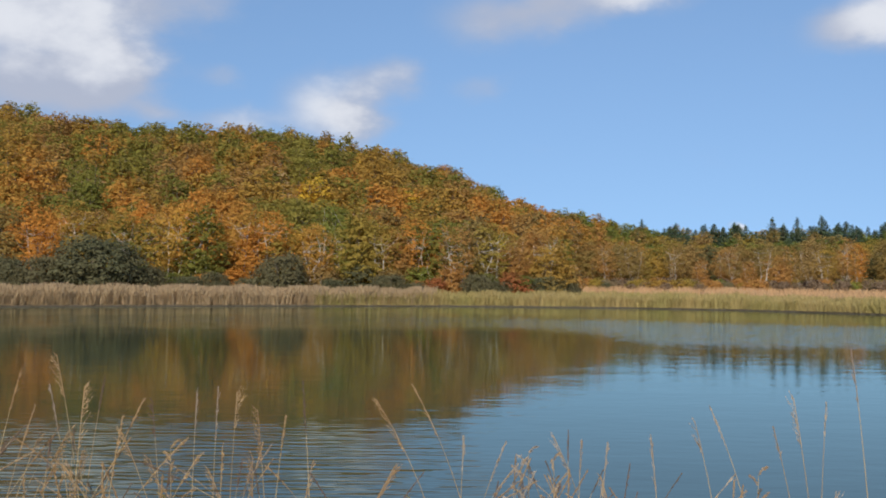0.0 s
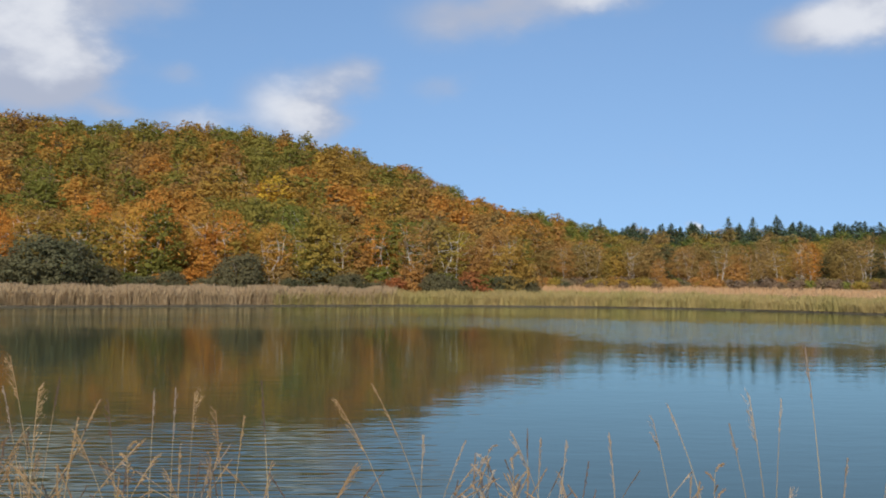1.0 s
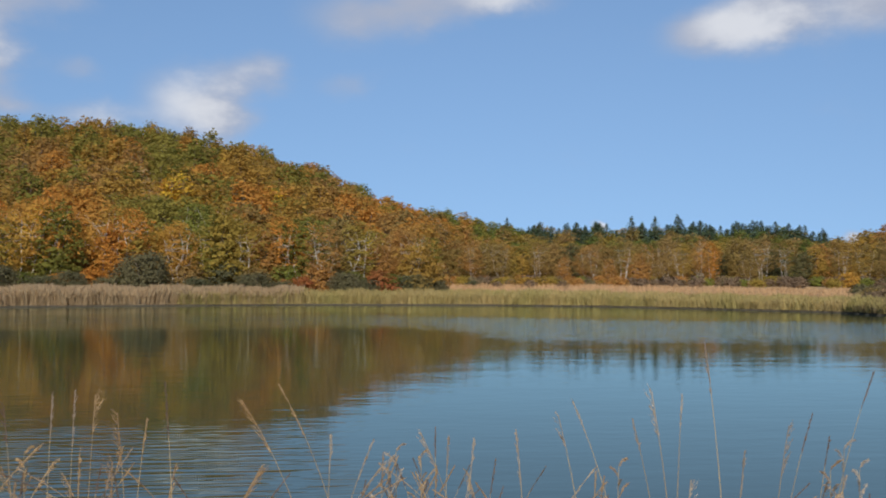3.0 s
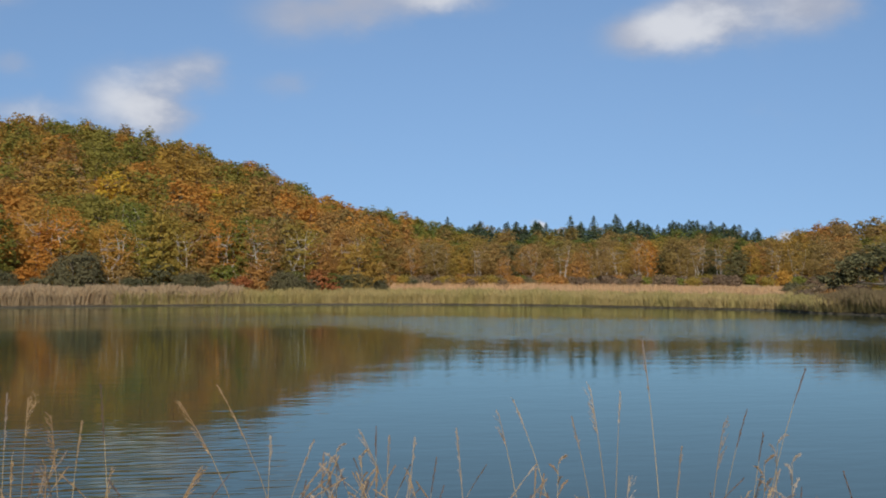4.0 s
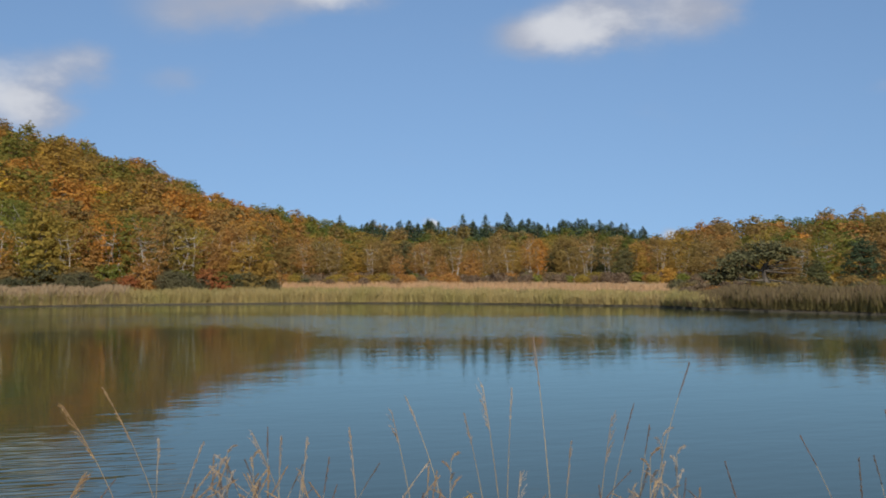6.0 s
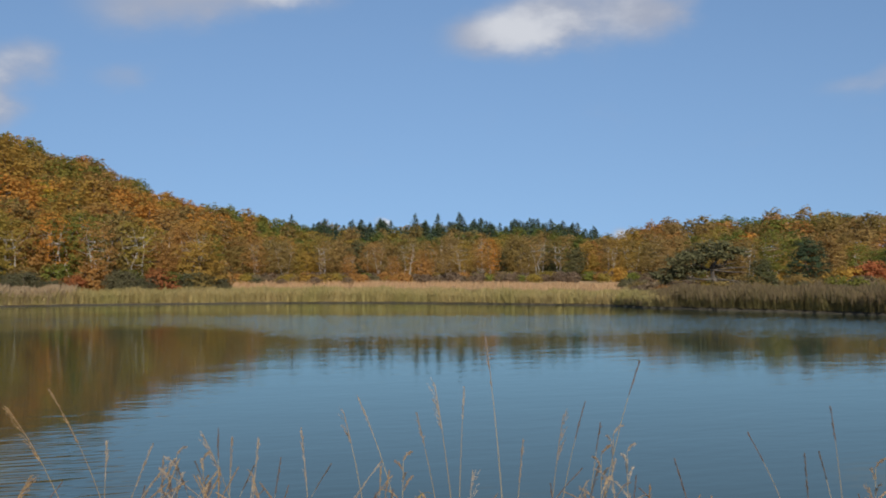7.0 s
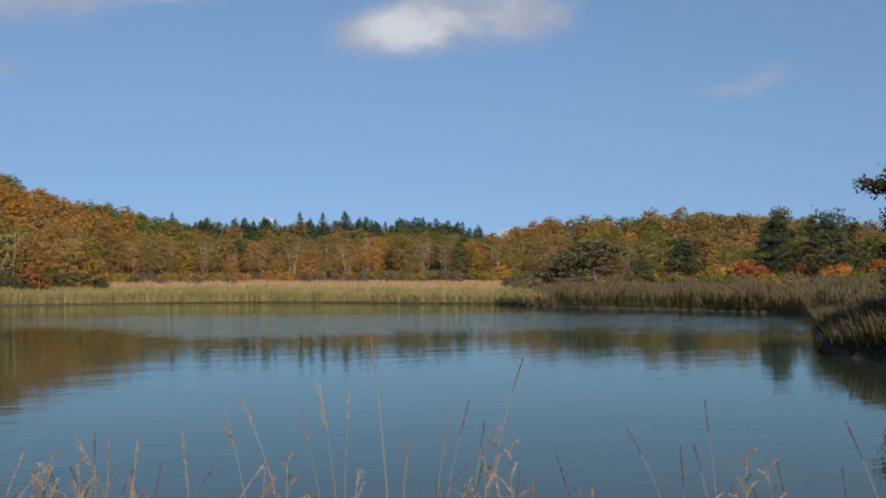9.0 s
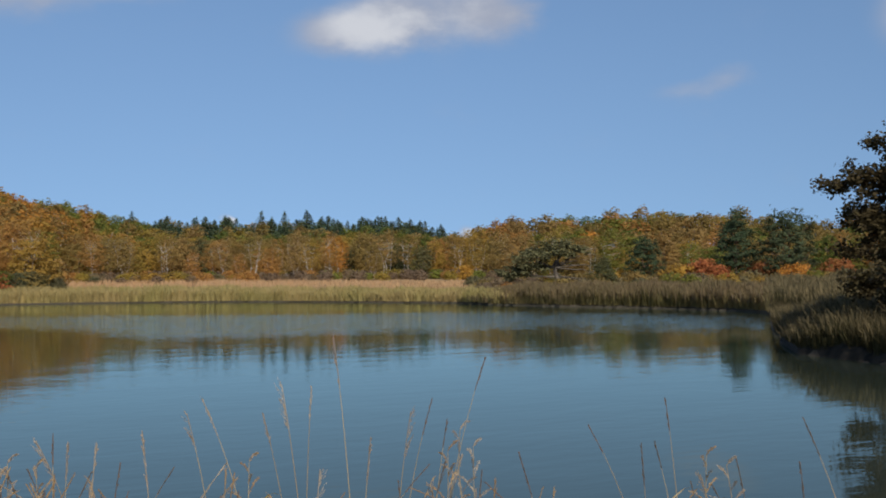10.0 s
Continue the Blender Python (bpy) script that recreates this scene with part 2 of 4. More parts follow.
def mesh_of(name, verts, faces, materials, slots=None, smooth=False):
    """A mesh from numpy corners and faces that all have the same number of corners."""
    verts, faces = np.asarray(verts, dtype=np.float32), np.asarray(faces, dtype=np.int32)
    data = bpy.data.meshes.new(name)
    n, k = faces.shape
    data.vertices.add(len(verts))
    data.vertices.foreach_set("co", verts.ravel())
    data.loops.add(n * k)
    data.loops.foreach_set("vertex_index", faces.ravel())
    data.polygons.add(n)
    data.polygons.foreach_set("loop_start", np.arange(0, n * k, k, dtype=np.int32))
    for mat in materials:
        data.materials.append(mat)
    if slots is not None:
        data.polygons.foreach_set("material_index", np.asarray(slots, dtype=np.int32))
    if smooth:
        data.polygons.foreach_set("use_smooth", np.ones(n, dtype=bool))
    data.update(calc_edges=True)
    return data


def piece(name, data, parent, label=""):
    ob = new(name, data)
    ob.parent = parent
    if label:
        tagged(ob, label)
    return ob


def unit(v):
    return v / np.maximum(np.linalg.norm(v, axis=-1, keepdims=True), 1e-9)


def cards(centres, normals, size, long=1.9, flat=0.0, corners=3):
    """One small leaf-shaped face at each centre, looking along its normal; size: one number for each."""
    n = len(centres)
    side = unit(np.cross(normals, unit(rng.normal(size=(n, 3)) * np.array([1, 1, 1 - flat]))))
    other = np.cross(normals, side)
    s = np.asarray(size).reshape(-1, 1) * np.ones((n, 1))
    a, b = side * s * long * 0.5, other * s * 0.5
    lift = normals * s * 0.12
    if corners == 3:
        v = np.stack([centres + a, centres - a * 0.8 + b + lift, centres - a * 0.8 - b - lift], axis=1).reshape(-1, 3)
        return v, np.arange(3 * n).reshape(-1, 3)
    v = np.stack([centres - a, centres - a * 0.1 + b + lift, centres + a, centres + a * 0.15 - b + lift], axis=1).reshape(-1, 3)
    return v, np.arange(4 * n).reshape(-1, 4)


def tube(points, radii, sides=6):
    """A tapered tube through points."""
    points, radii = np.asarray(points, float), np.asarray(radii, float)
    way = unit(np.gradient(points, axis=0))
    ref = np.where(np.abs(way[:, 2:3]) > 0.9, np.array([[1.0, 0, 0]]), np.array([[0, 0, 1.0]]))
    u = unit(np.cross(way, ref))
    w = np.cross(way, u)
    ang = np.linspace(0, 2 * np.pi, sides, endpoint=False)
    ring = u[:, None] * np.cos(ang)[None, :, None] + w[:, None] * np.sin(ang)[None, :, None]
    v = (points[:, None] + ring * radii[:, None, None]).reshape(-1, 3)
    i, j = np.meshgrid(np.arange(len(points) - 1), np.arange(sides), indexing="ij")
    k = (j + 1) % sides
    f = np.stack([i * sides + j, i * sides + k, (i + 1) * sides + k, (i + 1) * sides + j], -1).reshape(-1, 4)
    return v, f


def joined(parts):
    vs, fs, base = [], [], 0
    for v, f in parts:
        vs.append(v), fs.append(np.asarray(f) + base)
        base += len(v)
    return np.concatenate(vs), np.concatenate(fs)


def bent(a, b, sag=0.0, steps=5, wander=0.0):
    s = np.linspace(0, 1, steps)[:, None]
    p = np.asarray(a) * (1 - s) + np.asarray(b) * s
    p[:, 2] += sag * (4 * s[:, 0] * (1 - s[:, 0]))
    p[1:-1] += rng.normal(size=(steps - 2, 3)) * wander
    return p


# ---- the lie of the land ----
FAR_SHORE = [(-180, 2), (-90, 4), (-75, 12), (-60, 19), (-52, 24), (-46.2, 28), (-45.1, 34), (-44.7, 58), (-43, 62), (-40, 66), (-34, 73), (-30.0, 80),
             (-28.2, 86.5), (-24.6, 91), (-21, 96), (-16, 103), (-10, 107), (0, 107), (12, 100), (22, 95), (40, 85), (60, 60), (80, 12), (90, 4), (180, 2)]
HILL_TOP = [(-180, 2), (-60, 5), (-46, 4.2), (-43, 7.0), (-38, 7.6), (-33, 6.2), (-28.5, 3.0), (-26, 9.2), (-20, 9.9), (-13, 9.6), (-11.6, 10.0), (-10.3, 11.2), (-8, 13.0), (-5.75, 10.5),
            (-3.6, 14.5), (-0.4, 21.5), (1.4, 22.5), (2.3, 25.2), (4.6, 27.6), (7.4, 29.4), (10, 30.4), (15, 30.5), (17, 30.4), (20, 31.0), (23, 33.0), (50, 30), (90, 8), (180, 2)]


def table(rows, az):
    return np.interp(az, [a for a, _ in rows], [b for _, b in rows])


def smoothstep(lo, hi, x):
    s = np.clip((x - lo) / (hi - lo), 0, 1)
    return s * s * (3 - 2 * s)


def land(az, r):
    """The height of the ground; under the lake it is below zero."""
    az, r = np.asarray(az, float), np.asarray(r, float)
    shore = table(FAR_SHORE, az)
    inside = np.minimum(shore - r, r - 5.2)
    bed = -np.clip(inside * 0.35, 0, 1.4)
    beyond = np.where(r > shore, np.clip(r - shore, 0, None), np.clip(5.2 - r, 0, None))
    bank = np.minimum(0.12 + 0.10 * beyond, 0.45) + 0.8 * smoothstep(8, 50, r - shore)
    bank = bank + 0.10 * smoothstep(45.6, 49.5, -az) * smoothstep(0.0, 3.0, r - shore) * smoothstep(80, 60, -az + 0 * r) * (r > shore)
    bank = bank + 1.0 * smoothstep(118, 172, r) * smoothstep(-34, -31, az) * smoothstep(-4, -8, az)
    foot = np.where(az > -6, 116, np.where(az > -9, 116 + (-6 - az) * 22, 180))
    top = np.where(az > -6, 260, np.where(az > -9, 260 + (-6 - az) * 22, np.where(az > -29, 320, 230)))
    hill = table(HILL_TOP, az) * smoothstep(foot, top, r) * (r > shore)
    return np.where(inside > 0, bed, bank + hill)


def ground_at(az, r):
    return float(land(az, r))


az_steps = np.concatenate([np.arange(-180, -60, 6.0), np.arange(-60, 45, 0.5), np.arange(45, 180, 6.0)])
r_steps = np.concatenate([[0.005, 0.6, 2, 4, 5.0, 5.5, 6.5, 9], np.arange(12, 20, 2.0), np.arange(20, 112, 0.75), np.arange(112, 130, 3.0), np.arange(130, 360, 6.0), [400, 500, 700, 1000, 1600, 2600, 4500]])
A, R = np.meshgrid(az_steps, r_steps, indexing="ij")
Z = land(A, R)
Z = np.where(R > 600, Z * (600 / R), Z)
gv = np.stack([-R * np.sin(np.radians(A)), R * np.cos(np.radians(A)), Z], -1).reshape(-1, 3)
na, nr = A.shape
i, j = np.meshgrid(np.arange(na), np.arange(nr - 1), indexing="ij")
i2 = (i + 1) % na
gf = np.stack([i * nr + j, i * nr + j + 1, i2 * nr + j + 1, i2 * nr + j], -1).reshape(-1, 4)
ground = tagged(new("ground", mesh_of("ground", gv, gf[:, ::-1], [SOIL], smooth=True)), "dark marshy soil under grass and woods round the lake", "ground", kind="structure")

# the lake fills the hollow; its sheet ends under the banks
ws = np.linspace(0, 2 * np.pi, 97)[:-1]
wv = np.concatenate([[[0, 40, 0]], np.stack([150 * np.cos(ws), 40 + 150 * np.sin(ws), 0 * ws], -1)])
wf = np.array([[0, 1 + k, 1 + (k + 1) % 96] for k in range(96)])
water = tagged(new("water", mesh_of("water", wv, wf, [WATER])), "calm blue and brown lake water with light ripples", "water", kind="structure")

# ---- trees ----


def crown_points(height, width, base, clumps, per, size, flat=0.4, spread=1.0, seed=0, taper=0.0, ragged=0.1):
    """Leaf centres, normals and sizes of a crown: small flat sprays of leaves gathered on uneven lobes, and the sprays' centres."""
    g = np.random.default_rng(seed)
    mid, half = (height + base) / 2, (height - base) / 2
    way = unit(g.normal(size=(clumps, 3)) * [1, 1, 1.1])
    # broad shoulders and a blunt top
    way = way / (np.abs(way) ** 3).sum(1, keepdims=True) ** (1 / 3)
    # the crown bulges and sinks round its outline
    bulge = np.ones(clumps)
    for k in range(7):
        bulge += ragged * (0.9 - 0.08 * k) * np.sin(way @ (g.normal(size=3) * (1.6 + 0.55 * k)) + g.uniform(0, 6.3))
    c = way * (g.uniform(0.15, 1.0, (clumps, 1)) ** 0.38) * np.clip(bulge, 0.6, 1.08)[:, None]
    up = (c[:, 2] + 1) / 2
    girth = 1 - taper * np.clip(up, 0, 1)
    c = c * np.stack([girth * width / 2 * 0.92, girth * width / 2 * 0.92, np.full(clumps, half * 0.9)], -1) + [0, 0, mid]
    rc = g.uniform(0.45, 1.0, clumps) * 0.13 * width * spread * (150 / max(clumps, 150)) ** 0.33
    d = unit(g.normal(size=(clumps, per, 3)))
    rad = g.uniform(0.1, 1.15, (clumps, per, 1)) ** 0.6
    tilt = g.normal(size=(clumps, 1, 2)) * 0.25
    p = d * rad * rc[:, None, None] * np.array([1.15, 1.15, flat])
    p[..., 2] += (p[..., :2] * tilt).sum(-1)
    p = c[:, None] + p
    outward = unit(c - [0, 0, mid - 0.15 * half])[:, None]
    nrm = unit(d * 0.3 + outward * 0.72 + [0, 0, 0.35] + g.normal(size=d.shape) * 0.46)
    s = size * g.uniform(0.6, 1.35, (clumps, per))
    return p.reshape(-1, 3), nrm.reshape(-1, 3), s.ravel(), c


def limbs_for(clump_centres, height, width, base, trunk_r, seed, lean=0.0, count=9, stems=1, sides=6, apart=False):
    g = np.random.default_rng(seed)
    parts = []
    tops = []
    for s in range(stems):
        a = g.uniform(0, 6.3)
        off = np.array([math.cos(a), math.sin(a), 0]) * width * (0.10 * (stems > 1))
        foot = off * 0.5 + [0, 0, -0.3]
        top = off * 3.0 + [lean * height, 0, height * g.uniform(0.72, 0.85)]
        p = bent(foot, top, 0, 7, width * (0.018 if stems == 1 else 0.032))
        parts.append(tube(p, np.linspace(trunk_r, trunk_r * 0.22, 7), sides))
        tops.append(p)
    order = g.permutation(len(clump_centres))[:count]
    for k in order:
        p = tops[k % stems]
        end = clump_centres[k]
        at = min(5, max(1, int(np.searchsorted(p[:, 2], end[2] - 0.25 * width))))
        parts.append(tube(bent(p[at], end, -0.06 * width, 4, 0.05), np.linspace(trunk_r * 0.42, trunk_r * 0.10, 4), 4))
    return parts if apart else joined(parts)


SHAPES, LIMB_KEYS, LIMB_SHAPES = {}, {}, {}


def broadleaf_shape(key, height, width, base, clumps, per, size, trunk_r, seed, stems=1, flat=0.55, taper=0.15, lean=0.0, count=9, apart=False, ragged=0.1):
    p, nrm, s, c = crown_points(height, width, base, clumps, per, size, flat, 1.0, seed, taper, ragged)
    p[:, 0] += lean * p[:, 2]
    c[:, 0] += lean * c[:, 2]
    wood_parts = limbs_for(c, height, width, base, trunk_r, seed, lean, count, stems, apart=True)
    SHAPES[key] = (cards(p, nrm, s * 1.12, 1.35), wood_parts[0] if apart else joined(wood_parts))
    if apart:
        LIMB_SHAPES[key], LIMB_KEYS[key] = wood_parts[1:], range(len(wood_parts) - 1)


broadleaf_shape("round", 8.4, 6.6, 0.5, 470, 11, 0.175, 0.10, 1, flat=0.34)
broadleaf_shape("tall", 9.4, 5.8, 0.7, 470, 11, 0.175, 0.10, 2, taper=0.4, flat=0.34)
broadleaf_shape("wide", 7.8, 7.4, 0.5, 480, 11, 0.175, 0.11, 3, flat=0.32)
broadleaf_shape("airy", 8.9, 6.0, 1.4, 320, 11, 0.165, 0.075, 4, stems=2, flat=0.36, count=18)
broadleaf_shape("birch", 9.2, 5.6, 1.8, 320, 11, 0.165, 0.075, 5, stems=3, flat=0.38, count=18)
broadleaf_shape("bare_birch", 9.8, 5.8, 2.6, 190, 10, 0.165, 0.072, 15, stems=3, flat=0.38, count=22, apart=True)
broadleaf_shape("slender_birch", 8.8, 5.0, 1.8, 190, 10, 0.165, 0.045, 16, stems=2, flat=0.4, count=26)
broadleaf_shape("low", 4.4, 4.4, 0.0, 210, 10, 0.18, 0.05, 6, stems=2, flat=0.45)
broadleaf_shape("shrub", 3.2, 4.4, -0.3, 640, 14, 0.095, 0.04, 8, stems=3, flat=0.9, taper=0.3, ragged=0.12)
broadleaf_shape("bush", 1.6, 3.0, -0.2, 150, 10, 0.125, 0.03, 9, stems=3, flat=0.6, ragged=0.14)


def spruce_shape(key, height, width, seed, size=0.6, arms=110):
    """A spruce: drooping arms of needle sprays all the way up a straight trunk."""
    g = np.random.default_rng(seed)
    cs, ns, ss = [], [], []
    parts = [tube(bent((0, 0, -0.3), (0, 0, height * 0.98), 0, 5), np.linspace(0.2, 0.02, 5), 6)]
    for k in range(arms):
        f = (k / arms) ** 0.85
        a = k * 2.4 + g.normal() * 0.3
        z = height * (0.10 + 0.89 * f)
        length = (width / 2 * (1 - f) ** 0.85 + 0.12) * g.uniform(0.65, 1.12)
        n = max(4, int(length * 4.0))
        u = g.uniform(0.15, 1.0, n)
        side = g.normal(size=n) * 0.2 * length
        d, e = np.array([math.cos(a), math.sin(a)]), np.array([-math.sin(a), math.cos(a)])
        xy = d * (u * length)[:, None] + e * side[:, None]
        cs.append(np.column_stack([xy, z - 0.35 * u * length + g.normal(size=n) * 0.16]))
        ns.append(unit(np.column_stack([xy * 0.7 / max(length, 0.1), np.full(n, 0.8)]) + g.normal(size=(n, 3)) * 0.4))
        ss.append(size * g.uniform(0.6, 1.2, n) * (0.45 + 0.55 * (1 - f)))
        if k % 8 == 0:
            parts.append(tube(bent((0, 0, z), (d[0] * length * 0.8, d[1] * length * 0.8, z - 0.28 * length), 0, 3), [0.05, 0.03, 0.012], 4))
    SHAPES[key] = (cards(np.concatenate(cs), np.concatenate(ns), np.concatenate(ss), 1.7), joined(parts))


spruce_shape("spruce", 14, 7.6, 11, 0.6, 130)
spruce_shape("slim_spruce", 15.5, 6.8, 12, 0.6, 135)


broadleaf_shape("pine", 9.0, 7.4, 0.6, 360, 28, 0.135, 0.16, 21, flat=0.34, taper=0.42, count=34, ragged=0.26)
broadleaf_shape("pine_b", 8.0, 7.2, 0.7, 360, 28, 0.135, 0.16, 22, flat=0.34, taper=0.40, count=34, ragged=0.26)


def old_pine_shape(key, seed):
    """An old leaning pine: a flat crown held out to one side, and bare dead limbs on the other."""
    g = np.random.default_rng(seed)
    spine = np.array([(0, 0, -0.3), (-0.1, 0, 0.5), (-0.4, 0.1, 1.2), (-0.5, 0.1, 2.0), (-0.2, 0, 2.9), (-0.3, 0, 3.7)])
    parts = [tube(spine, [0.20, 0.17, 0.15, 0.12, 0.09, 0.05], 7)]
    for end in ((1.5, 0.3, 2.3), (1.9, -0.2, 1.5), (1.2, 0.4, 3.1), (2.2, 0.1, 2.0), (0.9, -0.3, 2.6)):
        parts.append(tube(bent(spine[3], end, 0.15, 5, 0.09), np.linspace(0.075, 0.02, 5), 5))
    cs, ns, ss = [], [], []
    pads = [(-2.6, 0.2, 2.1, 1.1), (-1.9, -0.5, 2.9, 1.2), (-0.9, 0.4, 3.7, 1.2), (-3.2, 0.0, 1.5, 0.9), (-1.4, 0.9, 2.3, 1.0), (0.2, 0.1, 4.1, 1.1),
            (-0.4, -0.6, 3.2, 0.9), (1.0, 0.3, 3.7, 0.8), (-2.4, -0.7, 1.6, 0.9), (-2.0, 0.8, 3.3, 0.8), (2.5, 0.2, 1.0, 0.8), (2.9, -0.4, 0.7, 0.7)]
    for x, y, z, size in pads:
        c = np.array([x, y, z])
        root = spine[2] if z < 2.0 else spine[3]
        parts.append(tube(bent(root, c, -0.12, 5, 0.08), np.linspace(0.07, 0.02, 5), 5))
        for _ in range(14):
            k = c + g.normal(size=3) * [0.5, 0.5, 0.26] * size
            d = unit(g.normal(size=(42, 3)))
            cs.append(k + d * g.uniform(0.1, 1.0, (42, 1)) * size * np.array([0.48, 0.48, 0.36]))
            ns.append(unit(d * 0.4 + [0, 0, 0.7] + g.normal(size=(42, 3)) * 0.4))
            ss.append(0.15 * g.uniform(0.6, 1.3, 42))
    SHAPES[key] = (cards(np.concatenate(cs), np.concatenate(ns), np.concatenate(ss), 1.6), joined(parts))


old_pine_shape("old_pine", 23)

# thinner versions for trees that stand far off
for key in ("round", "tall", "wide", "airy", "birch"):
    (cv, cf), stem = SHAPES[key]
    leaves = cv.reshape(-1, 3, 3)
    leaves = leaves[rng.random(len(leaves)) < 0.55]
    leaves = leaves.mean(1, keepdims=True) + (leaves - leaves.mean(1, keepdims=True)) * 1.18
    SHAPES["far_" + key] = ((leaves.reshape(-1, 3), np.arange(len(leaves) * 3).reshape(-1, 3)), stem)

MESHES = {}


def limb_mesh(shape, index, bark):
    """The mesh of one limb of a tree whose limbs are parts of their own, shared between alike trees."""
    key = (shape, index, bark)
    if key not in MESHES:
        MESHES[key] = mesh_of("limb", *LIMB_SHAPES[shape][index], [BARK[bark]], smooth=True)
    return MESHES[key]


def tree_meshes(shape, leaf, bark):
    key = (shape, leaf, bark)
    if key not in MESHES:
        (cv, cf), (tv, tf) = SHAPES[shape]
        MESHES[key] = (mesh_of("crown", cv, cf, [LEAF[leaf]]), mesh_of("trunk", tv, tf, [BARK[bark]], smooth=True))
    return MESHES[key]


def plant(name, az, r, shape, leaf, bark, scale, turn, label, category="tree", group="", wide=1.0, sink=0.0):
    """A tree or shrub standing on the ground: an empty at its foot with trunk and crown."""
    if r > 182 and "far_" + shape in SHAPES:
        shape = "far_" + shape
    crown, trunk = tree_meshes(shape, leaf, bark)
    foot = tagged(new(name), label, category, group)
    foot.empty_display_size = 0.3
    foot.location = polar(az, r, ground_at(az, r) - sink)
    foot.rotation_euler = (0, 0, turn)
    foot.scale = (scale * wide, scale * wide, scale)
    stem = piece("trunk", trunk, foot)
    for data in LIMB_KEYS.get(shape, ()):
        piece("limb", limb_mesh(shape, data, bark), stem)
    piece("crown", crown, foot)
    return foot


WORDS = {"green": "green-leaved", "deep": "dark green", "olive": "olive-green turning", "gold": "golden-yellow autumn", "orange": "orange autumn",
         "russet": "russet-brown autumn", "brown": "faded brown autumn", "drab": "dull olive-brown autumn", "yellow": "bright yellow autumn", "red": "scarlet autumn"}


# stands of one colour on the hill: azimuth, elevation of the canopy, half size in degrees, leaf
STANDS = [(21.6, 5.0, 1.3, "gold"), (19.2, 4.4, 1.7, "deep"), (20.5, 2.6, 1.2, "orange"), (14.6, 3.6, 1.4, "gold"), (13.6, 5.6, 1.2, "orange"), (16.2, 4.6, 1.0, "olive"),
          (11.4, 5.8, 0.9, "russet"), (11.6, 3.4, 1.4, "gold"), (8.8, 4.0, 1.3, "green"), (6.9, 5.4, 0.8, "yellow"), (5.9, 3.8, 1.4, "green"), (3.4, 4.4, 1.0, "orange"),
          (4.0, 2.6, 1.0, "olive"), (1.0, 3.2, 1.0, "olive"), (-1.0, 4.2, 1.1, "russet"), (-2.6, 3.6, 1.2, "orange"), (-4.4, 2.6, 1.3, "russet"), (-5.6, 2.2, 1.1, "gold"), (-5.4, 3.8, 1.0, "orange"), (-1.6, 5.4, 0.9, "russet"), (-3.6, 4.4, 0.7, "gold"), (20.8, 8.2, 0.9, "russet"),
          (16.8, 6.8, 1.6, "green"), (11.5, 7.4, 1.6, "olive"), (7.6, 7.0, 1.2, "green"), (13.8, 7.0, 1.0, "russet"), (3.2, 6.4, 1.2, "olive"), (22.5, 7.0, 1.0, "olive")]


def hill_leaf(g, az, r, weights):
    """The leaf colour of a tree on the hill."""
    el = math.degrees(math.atan2(ground_at(az, r) + 6.0 - EYE, r))
    near = [(math.hypot(az - a, el - e) / size, leaf) for a, e, size, leaf in STANDS]
    gap, leaf = min(near)
    return leaf if gap < 1.0 and g.random() < 0.75 else pick(g, weights)


def pick(g, weights):
    names = list(weights)
    w = np.array([weights[k] for k in names], float)
    return names[g.choice(len(names), p=w / w.sum())]


# the hillside wood: the two front rows are trees of their own
g = np.random.default_rng(31)
LOWER = {"green": 4.2, "deep": 2.2, "olive": 4.0, "gold": 2.0, "orange": 2.4, "russet": 1.4, "yellow": 0.4, "brown": 0.8, "drab": 0.8}
UPPER = {"green": 6.0, "deep": 2.2, "olive": 4.2, "gold": 0.8, "orange": 1.2, "russet": 1.4, "yellow": 0.1, "brown": 0.7, "drab": 1.6}
for row, r in enumerate((121, 126, 132, 138)):
    az = 25.0 - 0.9 * (row % 2)
    while az > -6.0 - row * 0.15:
        leaf = hill_leaf(g, az, r, LOWER)
        shape = ("round", "tall", "wide", "airy", "birch")[g.integers(5)]
        bark = "birch" if shape in ("birch", "airy") or leaf in ("gold", "yellow") and g.random() < 0.6 else "brown"
        plant("birch_tree" if bark == "birch" else "broadleaf_tree", az + g.uniform(-0.5, 0.5), r + g.uniform(-2, 2), shape, leaf, bark, g.uniform(0.8, 1.15),
              g.uniform(0, 6.3), f"{WORDS[leaf]} {'pale-trunked birch' if bark == 'birch' else 'broadleaf tree'} at the foot of the hill", "tree", "trees at the foot of the hill")
        az -= g.uniform(1.6, 2.5)


az = 25.0
while az > -6.5:
    leaf = pick(g, {**LOWER, "willow": 2.5})
    plant("young_tree", az, 118 + g.uniform(-2, 1.5), "low", leaf, "brown", g.uniform(0.5, 0.95), g.uniform(0, 6.3),
          f"{WORDS.get(leaf, 'grey-green')} young tree at the wood's edge", "tree", "young trees at the wood's edge", 1.1)
    az -= g.uniform(1.2, 2.0)


